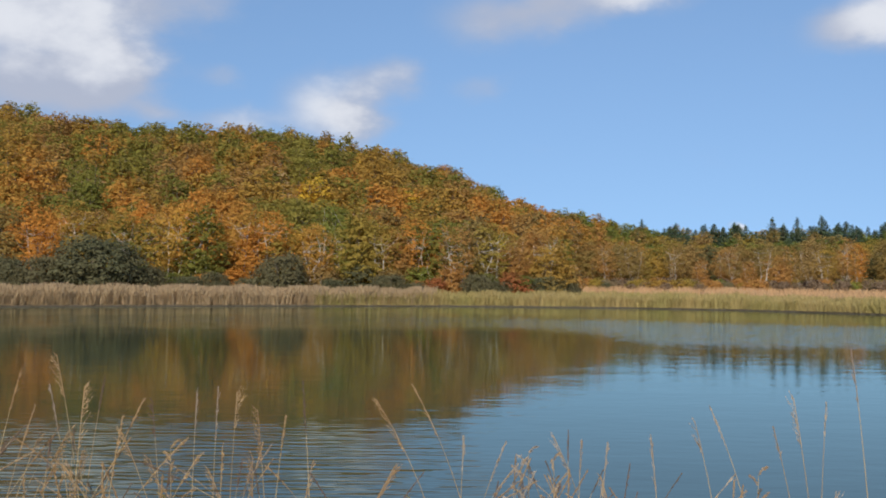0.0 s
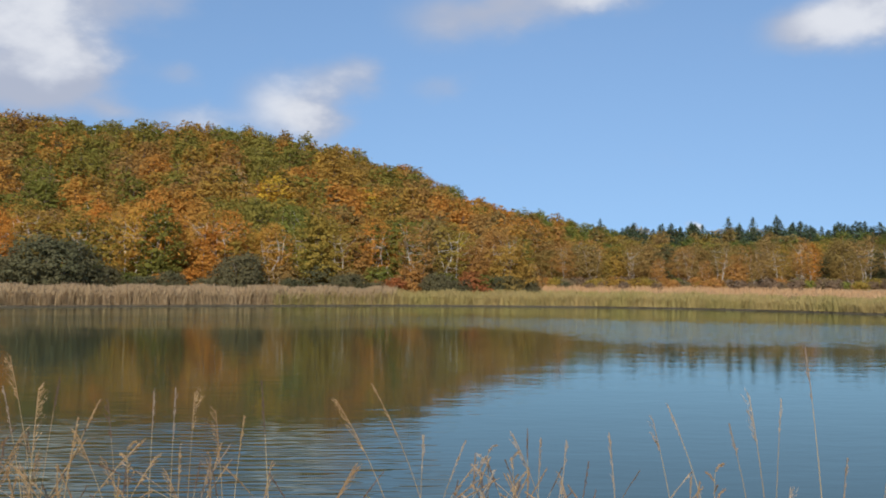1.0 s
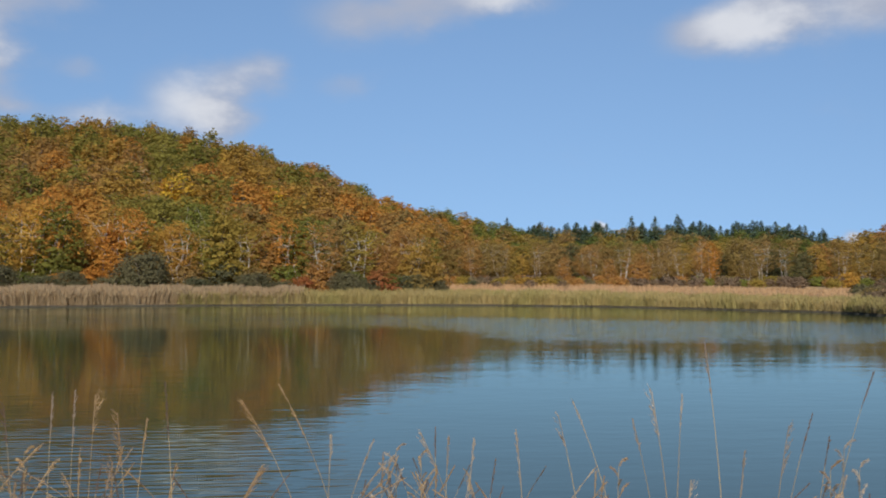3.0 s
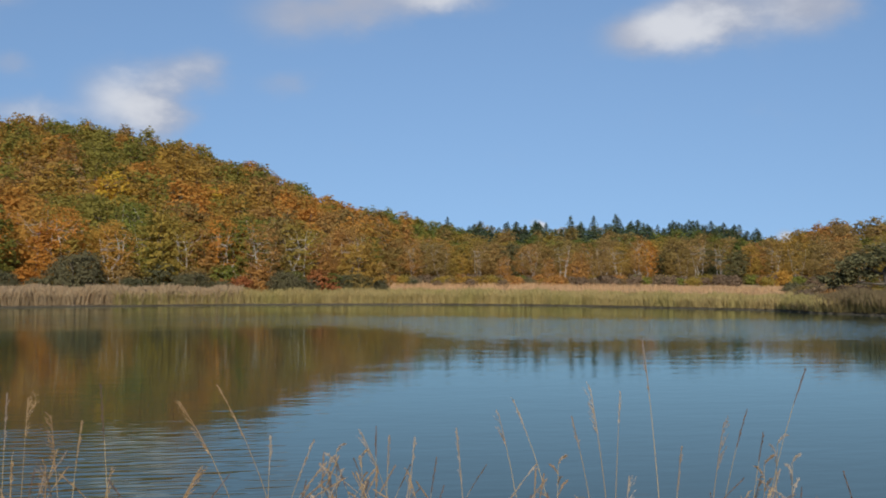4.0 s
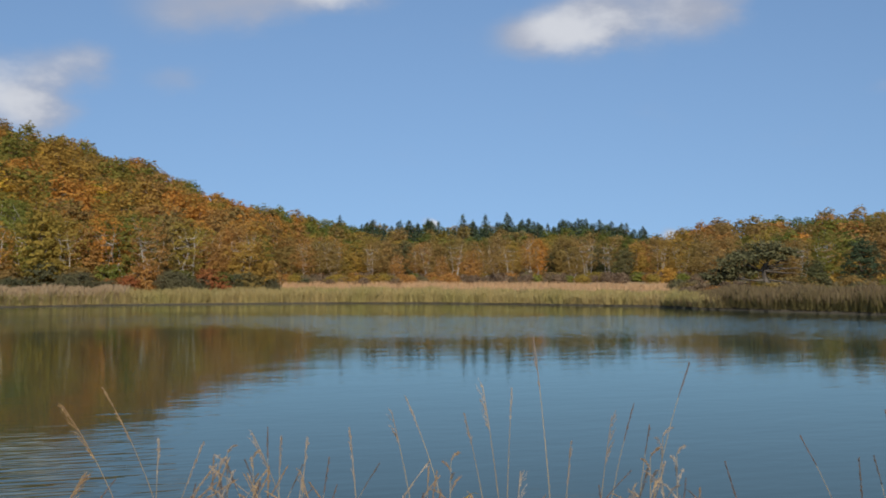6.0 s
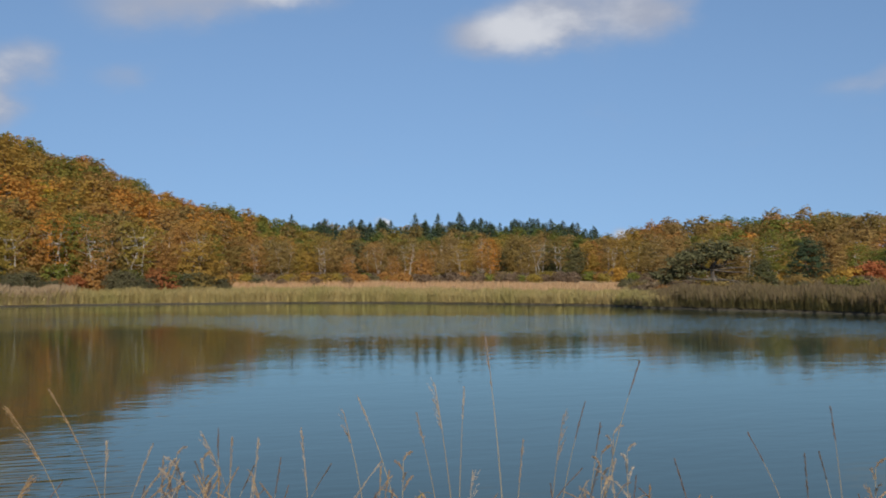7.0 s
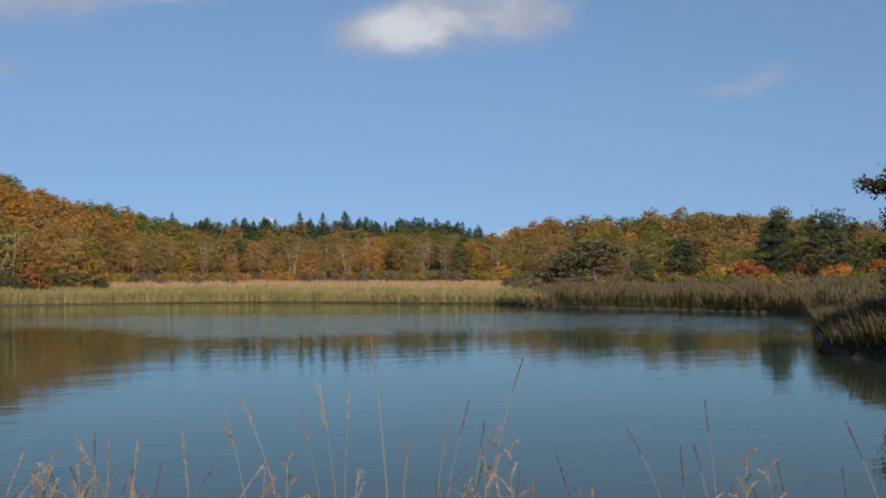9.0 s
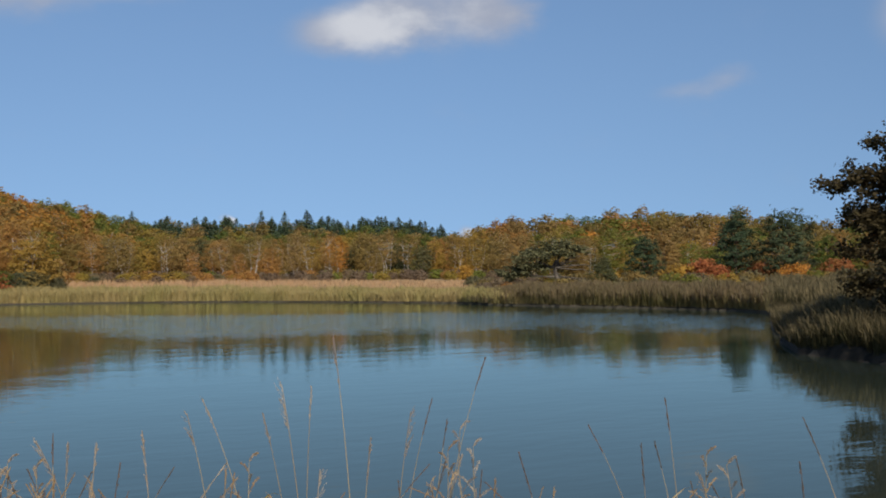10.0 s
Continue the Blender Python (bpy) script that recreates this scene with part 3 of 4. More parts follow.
def wood(name, spots, label, shapes, palette, detail, bare=0.35, lo=0.8, hi=1.12, trunks=True, wide=1.0):
    """Many far trees in one mesh."""
    keys = list(palette[0])
    parts, slots, base = [], [], 0
    for az, r, mix in spots:
        weights = {k: palette[0][k] * (1 - mix) + palette[1][k] * mix for k in keys}
        leaf = hill_leaf(g, az, r, weights) if az > -6 and "gold" in keys and trunks else pick(g, weights)
        (cv, cf), (tv, tf) = SHAPES[shapes[g.integers(len(shapes))]]
        q = cv.reshape(-1, 3, 3)
        q = q[q[:, 0, 2] > bare * cv[:, 2].max()]
        q = q[g.random(len(q)) < detail(r)]
        big = (1 / detail(r)) ** 0.42
        q = q.mean(1, keepdims=True) + (q - q.mean(1, keepdims=True)) * big
        s = g.uniform(lo, hi)
        a = g.uniform(0, 6.3)
        rot = np.array([[math.cos(a), -math.sin(a), 0], [math.sin(a), math.cos(a), 0], [0, 0, 1]])
        at = np.array(polar(az, r, ground_at(az, r)))
        stretch = np.array([s * wide, s * wide, s])
        for v, mat in ((q.reshape(-1, 3), keys.index(leaf)), (tv, len(keys)))[: 2 if trunks else 1]:
            f = np.arange(len(v)).reshape(-1, 3) if mat < len(keys) else np.concatenate([tf[:, :3], tf[:, [0, 2, 3]]])
            n = len(f)
            parts.append((v @ rot.T * stretch + at, f))
            slots.append(np.full(n, mat))
    v, f = joined(parts)
    ob = new(name, mesh_of(name, v, f, [LEAF[k] for k in keys] + [BARK["brown"]], np.concatenate(slots)))
    return tagged(ob, label, "woods", kind="stuff")


spots = []
r = 144.0
while r < 290:
    az = 26.0 + g.uniform(0, 1.5)
    step = math.degrees(5.3 / r)
    while az > (-6.0 if r < 200 else -6.6 if r < 270 else -9.5):
        spots.append((az + g.uniform(-0.4, 0.4) * step, r + g.uniform(-2, 2), float(smoothstep(150, 220, r))))
        az -= step * g.uniform(0.85, 1.25)
    r += 5.2
wood("hillside_woods", spots, "mixed green, olive and orange autumn woods covering the hillside", ("round", "tall", "wide", "airy"), (LOWER, UPPER), lambda r: 0.28 if r < 160 or r > 240 else 0.2, 0.30, 0.72, 1.04, wide=1.18)

# ---- reeds ----


def strips(az_lo, az_hi, count, depth, height, width, lean=0.18, plume=True, start=0.0, rows=None, edge=1.8, low=0.0, ramp=(90.0, 89.0), heads=0.45, head=1.0):
    """Upright blades in a belt along the far shore, thickest at the water's edge."""
    a = g.uniform(az_lo, az_hi, count)
    start = start + 0.1
    back = depth * g.uniform(0, 1, count) ** edge
    r = (table(FAR_SHORE, a) if rows is None else np.full(count, rows)) + start + back + 0.05 * np.sin(a * 2.3) + 0.05 * np.sin(a * 5.1 + 2)
    foot = np.stack([-r * np.sin(np.radians(a)), r * np.cos(np.radians(a)), np.maximum(land(a, r), -0.05)], -1)
    tall = height * np.interp(a, [-32, -27, -20, -13], [0.62, 0.58, 0.68, 0.84]) ** low * (0.45 + 0.55 * smoothstep(-ramp[0], -ramp[1], -a)) * (0.84 + 0.07 * np.sin(a * 1.9) + 0.05 * np.sin(a * 4.7 + 1) + 0.05 * np.sin(a * 9.3) * np.sin(r * 2.1) + 0.05 * np.sin(a * 15.7 + 0.7 + r)) * g.uniform(0.72, 1.12, count)
    bend = g.normal(size=(count, 2)) * lean
    turn = g.uniform(0, np.pi, count)
    side = np.stack([np.cos(turn), np.sin(turn), 0 * turn], -1) * (width * g.uniform(0.6, 1.4, count))[:, None]
    mid = foot + np.column_stack([bend * 0.35 * tall[:, None], tall * 0.6])
    tip = foot + np.column_stack([bend * tall[:, None], tall])
    v = np.stack([foot - side * 0.5, foot + side * 0.5, mid + side * 0.5, mid - side * 0.5, tip + side * 0.12, tip - side * 0.12], 1).reshape(-1, 3)
    k = np.arange(count)[:, None] * 6
    f = np.concatenate([k + [0, 1, 2, 3], k + [3, 2, 4, 5]])
    if not plume:
        return v, f
    some = g.random(count) < heads
    t0, sd = tip[some], side[some] * 1.1
    droop = np.column_stack([bend[some] * 0.9, np.full(some.sum(), -0.05)]) * 0.5
    sd = sd * head
    pv = np.stack([t0 - [0, 0, 0.28 * head], t0 - sd * 0.6 - [0, 0, 0.1 * head], t0 + droop * 0.5 + [0, 0, 0.12], t0 + sd * 0.6 - [0, 0, 0.1 * head]], 1).reshape(-1, 3)
    return joined([(v, f), (pv, np.arange(len(pv)).reshape(-1, 4))])


def belt(name, label, leaf, *args, **kw):
    """One belt of reeds or grass; the plumes may have a colour of their own."""
    tint = kw.pop("plumes", leaf)
    v, f = strips(*args, **kw)
    slots = (np.arange(len(f)) >= 2 * args[2]).astype(int)
    return tagged(new(name, mesh_of(name, v, f, [LEAF[leaf], LEAF[tint]], slots)), label, "reeds" if "reed" in name else "grass", kind="stuff")


belt("reed_bed", "dense belt of dry tan reeds at the water's edge", "reed_tan", 0.5, 27, 32000, 10, 1.58, 0.046, 0.25, edge=1.1, heads=0.75, head=1.3)
belt("reed_bed", "belt of yellow-green reeds at the water's edge", "reed_green", -31.5, 7.0, 30000, 12, 1.55, 0.042, 0.27, low=1.0)
belt("reed_bed", "dark olive reeds at the water's edge", "reed_olive", -44.8, -29.0, 28000, 13, 1.26, 0.026, 0.26, edge=1.15, ramp=(-29.0, -32.0), heads=0.8, head=1.7, plumes="plume")
belt("meadow_grass", "pale golden dry grass behind the reeds", "meadow", -31, 1, 22000, 38, 0.68, 0.06, 0.2, False, 10.0, None, 1.0)
belt("bank_sedge", "brown and olive sedge on the near bank", "sedge", -62, -44.9, 28000, 34, 0.34, 0.02, 0.6, False, 0.6)
belt("reed_bed", "brown reeds standing behind the sedge of the near bank", "sedge", -60, -44.7, 16000, 26, 0.9, 0.022, 0.28, True, 20.0, None, 1.0, heads=0.8, head=1.7, plumes="plume")

# ---- the flat wood across the meadow ----
MIDDLE = {"green": 0.8, "deep": 2.0, "olive": 2.3, "gold": 0.2, "orange": 0.5, "russet": 1.9, "brown": 3.2, "drab": 5.2}
for row, r in enumerate((176, 184, 193, 203, 214)):
    az = -4.5 - 0.8 * (row % 2)
    while az > -31:
        leaf = pick(g, MIDDLE)
        shape = ("round", "wide", "wide", "round", "airy", "birch", "tall")[g.integers(7)]
        bark = "birch" if shape in ("birch", "airy") else "brown"
        plant("birch_tree" if bark == "birch" else "broadleaf_tree", az + g.uniform(-0.4, 0.4), r + g.uniform(-2, 2), shape, leaf, bark, g.uniform(0.66, 0.98) + 0.015 * row,
              g.uniform(0, 6.3), f"{WORDS[leaf]} {'pale-trunked birch' if bark == 'birch' else 'broadleaf tree'} beyond the meadow", "tree", "trees beyond the meadow", g.uniform(0.9, 1.2))
        az -= g.uniform(1.3, 2.0)
for row, r in enumerate((266, 275, 284, 293, 302)):
    az = -11.7 - 0.3 * row
    while az > -28.2:
        shape = ("spruce", "slim_spruce")[g.integers(2)]
        plant("spruce_tree", az, r + g.uniform(-3, 3), shape, "spruce", "brown", g.uniform(0.42, 0.58) + g.choice([-0.06, -0.04, 0.02, 0.12]), g.uniform(0, 6.3), "dark green pointed spruce on the skyline", "tree", "spruces on the skyline", g.uniform(1.9, 2.6))
        az -= g.uniform(0.2, 0.72)

for az, r, s in ((-10.8, 285, 0.68), (-12.6, 288, 0.66)):
    plant("spruce_tree", az, r, "spruce", "spruce", "brown", s, az, "dark green spruce standing above the brown wood", "tree", "spruces on the skyline", 1.6)

# ---- the wooded slope beside it ----
SLOPE = {"green": 0.8, "deep": 2.4, "olive": 2.1, "gold": 0.2, "orange": 0.3, "russet": 1.4, "brown": 3.0, "drab": 6.0}
for row, r in enumerate((128, 138, 150, 164, 180)):
    az = -30.5 - 0.9 * (row % 2) - (4 if row < 1 else 0)
    while az > -56:
        leaf = pick(g, SLOPE)
        shape = ("round", "wide", "airy", "birch", "tall")[g.integers(5)]
        bark = "birch" if shape in ("birch", "airy") else "brown"
        plant("birch_tree" if bark == "birch" else "broadleaf_tree", az + g.uniform(-0.4, 0.4), r + g.uniform(-3, 3), shape, leaf, bark, g.uniform(0.55, 0.8) + 0.035 * row,
              g.uniform(0, 6.3), f"{WORDS[leaf]} {'pale-trunked birch' if bark == 'birch' else 'broadleaf tree'} on the low slope", "tree", "trees on the low slope", g.uniform(1.0, 1.35))
        az -= g.uniform(1.8, 2.8)
spots = []
for r in np.arange(192, 250, 6.0):
    az = -28.5
    while az > -58:
        spots.append((az + g.uniform(-0.5, 0.5), r + g.uniform(-2, 2), 0.0))
        az -= math.degrees(6.0 / r) * g.uniform(0.85, 1.3)
ridge = []
for r in np.arange(224, 345, 8.0):
    az = -5.5
    while az > -29:
        if r < 250:
            spots.append((az + g.uniform(-0.5, 0.5), r + g.uniform(-2, 2), 0.3))
        elif az > -12.2 or 300 < r < 325 and az > -27.8:
            ridge.append((az + g.uniform(-0.5, 0.5), r + g.uniform(-2, 2), 0.5))
        az -= math.degrees(7.0 / r) * g.uniform(0.85, 1.3)
wood("distant_woods", spots, "far mixed autumn woods in brown, orange and green", ("round", "tall", "wide"), (MIDDLE, UPPER), lambda r: 0.29, 0.30, 0.8, 1.0, wide=1.3)
RIDGE = {"green": 2.0, "deep": 4.0, "olive": 1.5, "drab": 1.2}
wood("ridge_woods", ridge, "dark green woods on the far ridge behind the hill", ("round", "tall", "wide"), (RIDGE, RIDGE), lambda r: 0.22, 0.30, 0.8, 1.0)

spots = []
for r in np.arange(148, 184, 4.0):
    az = -4.0
    while az > -31:
        spots.append((az + g.uniform(-0.5, 0.5), r + g.uniform(-1.5, 1.5), 0.5))
        az -= math.degrees(3.6 / r) * g.uniform(0.6, 1.6)
HEATH = {"purple": 5, "olive": 2.0, "russet": 1.5, "green": 0.9, "willow": 1.0}
wood("heath_scrub", spots, "low purple-brown and green scrub beyond the meadow", ("bush",), (HEATH, HEATH), lambda r: 0.5, 0.05, 0.6, 1.0, False)
tagged(bpy.data.objects["heath_scrub"], category="scrub")
spots = []
for r in np.arange(94, 126, 3.0):
    az = -29.5
    while az > -60:
        if r > 100 or az < -33:
            spots.append((az + g.uniform(-0.5, 0.5), r + g.uniform(-1.5, 1.5), 0.5))
        az -= math.degrees(3.4 / r) * g.uniform(0.7, 1.9)
HEDGE = {"purple": 2.5, "olive": 1.6, "brown": 2.0, "willow": 2.5, "deep": 0.8}
tagged(wood("bank_scrub", spots, "low grey-brown and green scrub behind the dark reeds", ("bush",), (HEDGE, HEDGE), lambda r: 0.42, 0.05, 0.45, 0.9, False), category="scrub")

spots = []
for r in (186, 189):
    az = -28.0
    while az > -58:
        spots.append((az, r + g.uniform(-1, 1), 0.5))
        az -= math.degrees(2.6 / r) * g.uniform(0.8, 1.2)
for r in (218, 222):
    az = -4.0
    while az > -30:
        spots.append((az, r + g.uniform(-1, 1), 0.5))
        az -= math.degrees(2.8 / r) * g.uniform(0.8, 1.2)
for r in (199, 208):
    az = -4.0
    while az > -30:
        spots.append((az, r + g.uniform(-2, 2), 0.5))
        az -= math.degrees(3.2 / r) * g.uniform(0.7, 1.3)
for r in (124, 130, 136):
    az = 26.0
    while az > -7:
        spots.append((az, r + g.uniform(-2, 2), 0.5))
        az -= math.degrees(3.2 / r) * g.uniform(0.7, 1.3)
tagged(wood("undergrowth", spots, "dense olive and brown undergrowth inside the woods", ("low",), (MIDDLE, MIDDLE), lambda r: 0.2, 0.0, 0.6, 1.0, False), category="undergrowth")

# pines and single trees of their own
plant("pine_tree", -43.2, 108, "pine", "pine", "pine", 0.86, 0.4, "dark green rounded pine behind the reeds", "tree", "pines behind the reeds")
plant("pine_tree", -45.8, 106, "pine_b", "pine", "pine", 0.95, 2.0, "dark green broad pine behind the reeds", "tree", "pines behind the reeds")
plant("pine_tree", -38.4, 112, "pine_b", "pine", "pine", 0.68, 4.0, "dark low pine behind the reeds", "tree", "pines behind the reeds")
plant("pine_tree", -34.0, 104, "old_pine", "grey_pine", "weathered", 1.08, radians(-34.0), "spreading old pine with bare grey limbs", "tree", "pines behind the reeds", 1.45)

for az, r, s in ((-14.3, 182, 0.95), (-12.0, 186, 0.72), (-22.6, 180, 0.7), (-25.0, 172, 0.75), (-26.4, 160, 0.66), (-36.1, 103, 0.42), (-30.9, 172, 0.7)):
    plant("pine_tree", az, r, "pine_b", "oak_pine", "brown", s, az * 3, "dark olive pine standing among brown birches", "tree", "dark pines among the birches")

# willows and bushes behind the reeds
for az, r, s, w in ((20.9, 112, 1.5, 1.15), (18.3, 111.5, 2.15, 1.3), (22.8, 113, 1.4, 1.1), (15.9, 113, 1.15, 1.2), (8.8, 113, 1.7, 1.05), (12.4, 114, 1.0, 1.1), (3.0, 114, 1.0, 1.3), (13.8, 114, 0.85, 1.3),
                    (6.0, 115, 0.8, 1.3), (-2.0, 115, 1.05, 1.1), (-5.5, 117, 1.0, 1.2), (10.6, 114, 0.8, 1.2), (-3.1, 116, 0.8, 1.2), (-6.8, 119, 0.8, 1.2), (1.6, 115, 0.7, 1.3)):
    plant("willow_shrub", az, r, "shrub", "willow", "brown", s, az, "grey-green rounded willow shrub behind the reeds", "shrub", "willow shrubs behind the reeds", w)
for az, r, s, leaf, shape in ((1.2, 117, 1.4, "red", "bush"), (-3.7, 116.5, 0.78, "red", "low"), (16.0, 118, 1.1, "orange", "bush"), (0.4, 116, 0.6, "red", "low"), (-4.3, 117, 1.6, "red", "bush"), (14.9, 117, 0.9, "orange", "bush")):
    plant("autumn_bush", az, r, shape, leaf, "brown", s, az, f"{WORDS[leaf]} bush at the foot of the hill", "shrub", "bright bushes")
az = -5.0
while az > -46:
    leaf = pick(g, {"purple": 5, "olive": 1.5, "russet": 1.5})
    plant("low_bush", az, (152 if az > -30 else 100) + g.uniform(-4, 12), "bush", leaf, "brown", g.uniform(0.55, 1.0) if az > -30 else g.uniform(0.5, 0.9), g.uniform(0, 6), "low purple-brown bush at the edge of the meadow" if leaf == "purple" else "low brown-green bush at the edge of the meadow",
          "shrub", "low bushes at the meadow's edge", 1.4)
    az -= g.uniform(0.7, 1.5)

for az, r, s, leaf in ((14.6, 119.5, 1.12, "gold"), (13.2, 120.5, 1.18, "orange"), (11.0, 122, 1.15, "gold"), (21.3, 119, 0.95, "orange"), (-0.8, 119, 0.9, "russet"), (3.2, 119.5, 0.9, "olive"), (5.4, 121, 0.95, "green"),
                      (17.2, 121, 1.0, "olive"), (9.4, 121, 1.05, "orange"), (7.0, 120, 0.9, "gold"), (1.7, 121, 1.0, "orange"), (-2.7, 120, 0.95, "olive"), (-5.6, 124, 0.9, "russet"), (19.4, 122, 1.1, "olive")):
    plant("birch_tree", az, r, "bare_birch", leaf, "birch", s, az * 2, f"{WORDS[leaf]} birch with bare pale stems", "tree", "bare-stemmed birches")
for az, r, s, leaf, shape in ((-18.0, 158, 0.85, "russet", "low"), (-15.5, 164, 0.78, "brown", "slender_birch"), (-14.9, 166, 0.72, "russet", "slender_birch"), (-21.1, 166, 0.95, "russet", "slender_birch"),
                              (-19.4, 168, 0.85, "brown", "slender_birch"), (-8.8, 168, 0.9, "russet", "slender_birch"), (-13.9, 162, 0.55, "russet", "slender_birch"), (-10.4, 170, 0.85, "brown", "slender_birch"),
                              (-27.0, 162, 0.7, "olive", "round"), (-23.6, 164, 0.62, "drab", "slender_birch"), (-29.4, 158, 0.75, "drab", "slender_birch"), (-31.6, 150, 0.7, "russet", "slender_birch"),
                              (-17.1, 167, 0.8, "drab", "bare_birch"), (-20.2, 163, 0.7, "olive", "bare_birch"), (-12.6, 168, 0.75, "drab", "bare_birch"), (-25.6, 166, 0.75, "drab", "bare_birch"), (-24.4, 168, 0.8, "brown", "bare_birch"),
                              (-28.2, 160, 0.7, "drab", "bare_birch"), (-35.4, 124, 0.6, "drab", "bare_birch"), (-32.6, 126, 0.55, "brown", "bare_birch"), (-16.4, 160, 0.5, "russet", "slender_birch"), (-18.9, 159, 0.5, "drab", "slender_birch")):
    plant("birch_tree", az, r, shape, leaf, "birch", s, az, f"{WORDS[leaf]} small birch standing before the wood", "tree", "small birches at the meadow's edge")
for az, r, s, leaf in ((-41.4, 107, 1.6, "red"), (-42.2, 106, 1.2, "red"), (-44.6, 107, 1.4, "red"), (-48.2, 104, 1.4, "red"), (-46.2, 101, 1.15, "orange"), (-40.3, 106, 1.3, "gold"), (-28.5, 152, 1.3, "gold"), (-38.0, 101, 1.0, "drab")):
    plant("autumn_bush", az, r, "bush", leaf, "brown", s, az, f"{WORDS[leaf]} bush among the trees behind the reeds", "shrub", "bright bushes")

plant("brush_mound", -29.7, 90, "bush", "purple", "brown", 0.75, 0.0, "low mound of dark brown brush in the dry grass", "shrub")

# the oak on the near bank


def oak_shape(key, seed):
    """A small spreading oak: crooked limbs, twigs and sprays of single leaves."""
    g = np.random.default_rng(seed)
    spine = bent((0, 0, -0.3), (0.2, 0.1, 5.6), 0, 9, 0.07)
    parts, cs, ns = [tube(spine, np.linspace(0.17, 0.04, 9), 8)], [], []
    reach = [(180, 2.7, 2.95, 0.16), (186, 2.0, 3.0, 0.22), (172, 1.9, 1.9, 0.1), (184, 2.3, 2.45, 0.12), (184, 2.4, 3.7, 0.2), (176, 2.3, 4.2, 0.3), (190, 1.9, 4.6, 0.3), (178, 2.3, 1.5, 0.08), (188, 2.2, 1.15, 0.05), (170, 2.1, 2.2, 0.1), (182, 2.0, 0.8, 0.1)] + [(g.uniform(0, 360), g.uniform(1.4, 2.3), z, g.uniform(0.05, 0.5)) for z in np.linspace(1.2, 5.0, 26)]
    reach += [(g.uniform(0, 360), g.uniform(0.5, 1.1), z, 0.8) for z in np.linspace(4.8, 5.6, 7)]
    for turn, length, z, rise in reach:
        length *= 1.0 - 0.85 * max(0.0, (z - 3.0) / 2.4) ** 0.8 * (rise != 0.16)
        root = np.array([np.interp(z, spine[:, 2], spine[:, k]) for k in range(3)])
        d = np.array([math.cos(radians(turn)), math.sin(radians(turn)), rise])
        limb = bent(root, root + d * length, 0.05 * length, 6, 0.05)
        twigs = [tube(limb, np.linspace(0.055, 0.012, 6), 5)]
        for u in np.linspace(0.3, 1.0, int(4 + length * 4)):
            at = np.array([np.interp(u, np.linspace(0, 1, 6), limb[:, k]) for k in range(3)])
            td = unit(d * 0.8 + g.normal(size=3) * [0.7, 0.7, 0.5])
            tl = g.uniform(0.25, 0.55)
            twigs.append(tube(bent(at - td * 0.02, at + td * tl, 0, 3), [0.010, 0.006, 0.003], 3))
            n = 110
            f = g.uniform(0.2, 1.1, n)[:, None]
            cs.append(at + td * tl * f + g.normal(size=(n, 3)) * [0.12, 0.12, 0.08])
            ns.append(unit(g.normal(size=(n, 3)) * 0.6 + [0, 0, 0.8]))
        parts.append(joined([(v, f) for v, f in twigs]))
    c = np.concatenate(cs)
    SHAPES[key] = (cards(c, np.concatenate(ns), g.uniform(0.05, 0.082, len(c)), 1.7, 0.0, 4), parts[0])
    LIMB_SHAPES[key], LIMB_KEYS[key] = parts[1:], range(len(parts) - 1)


oak_shape("oak", 43)
plant("oak_tree", -54.0, 27.0, "oak", "oak", "brown", 1.1, radians(-53.6), "dark oak with dull brown-green leaves on the near bank", "tree")

for az, r, s, w in ((-51.8, 42, 0.9, 1.1), (-54.0, 39, 1.2, 1.1)):
    plant("alder_shrub", az, r, "shrub", "willow", "brown", s, az, "dark grey-green shrub on the near bank", "shrub", "dark shrubs on the near bank", w)

# ---- grass stalks on the near bank ----


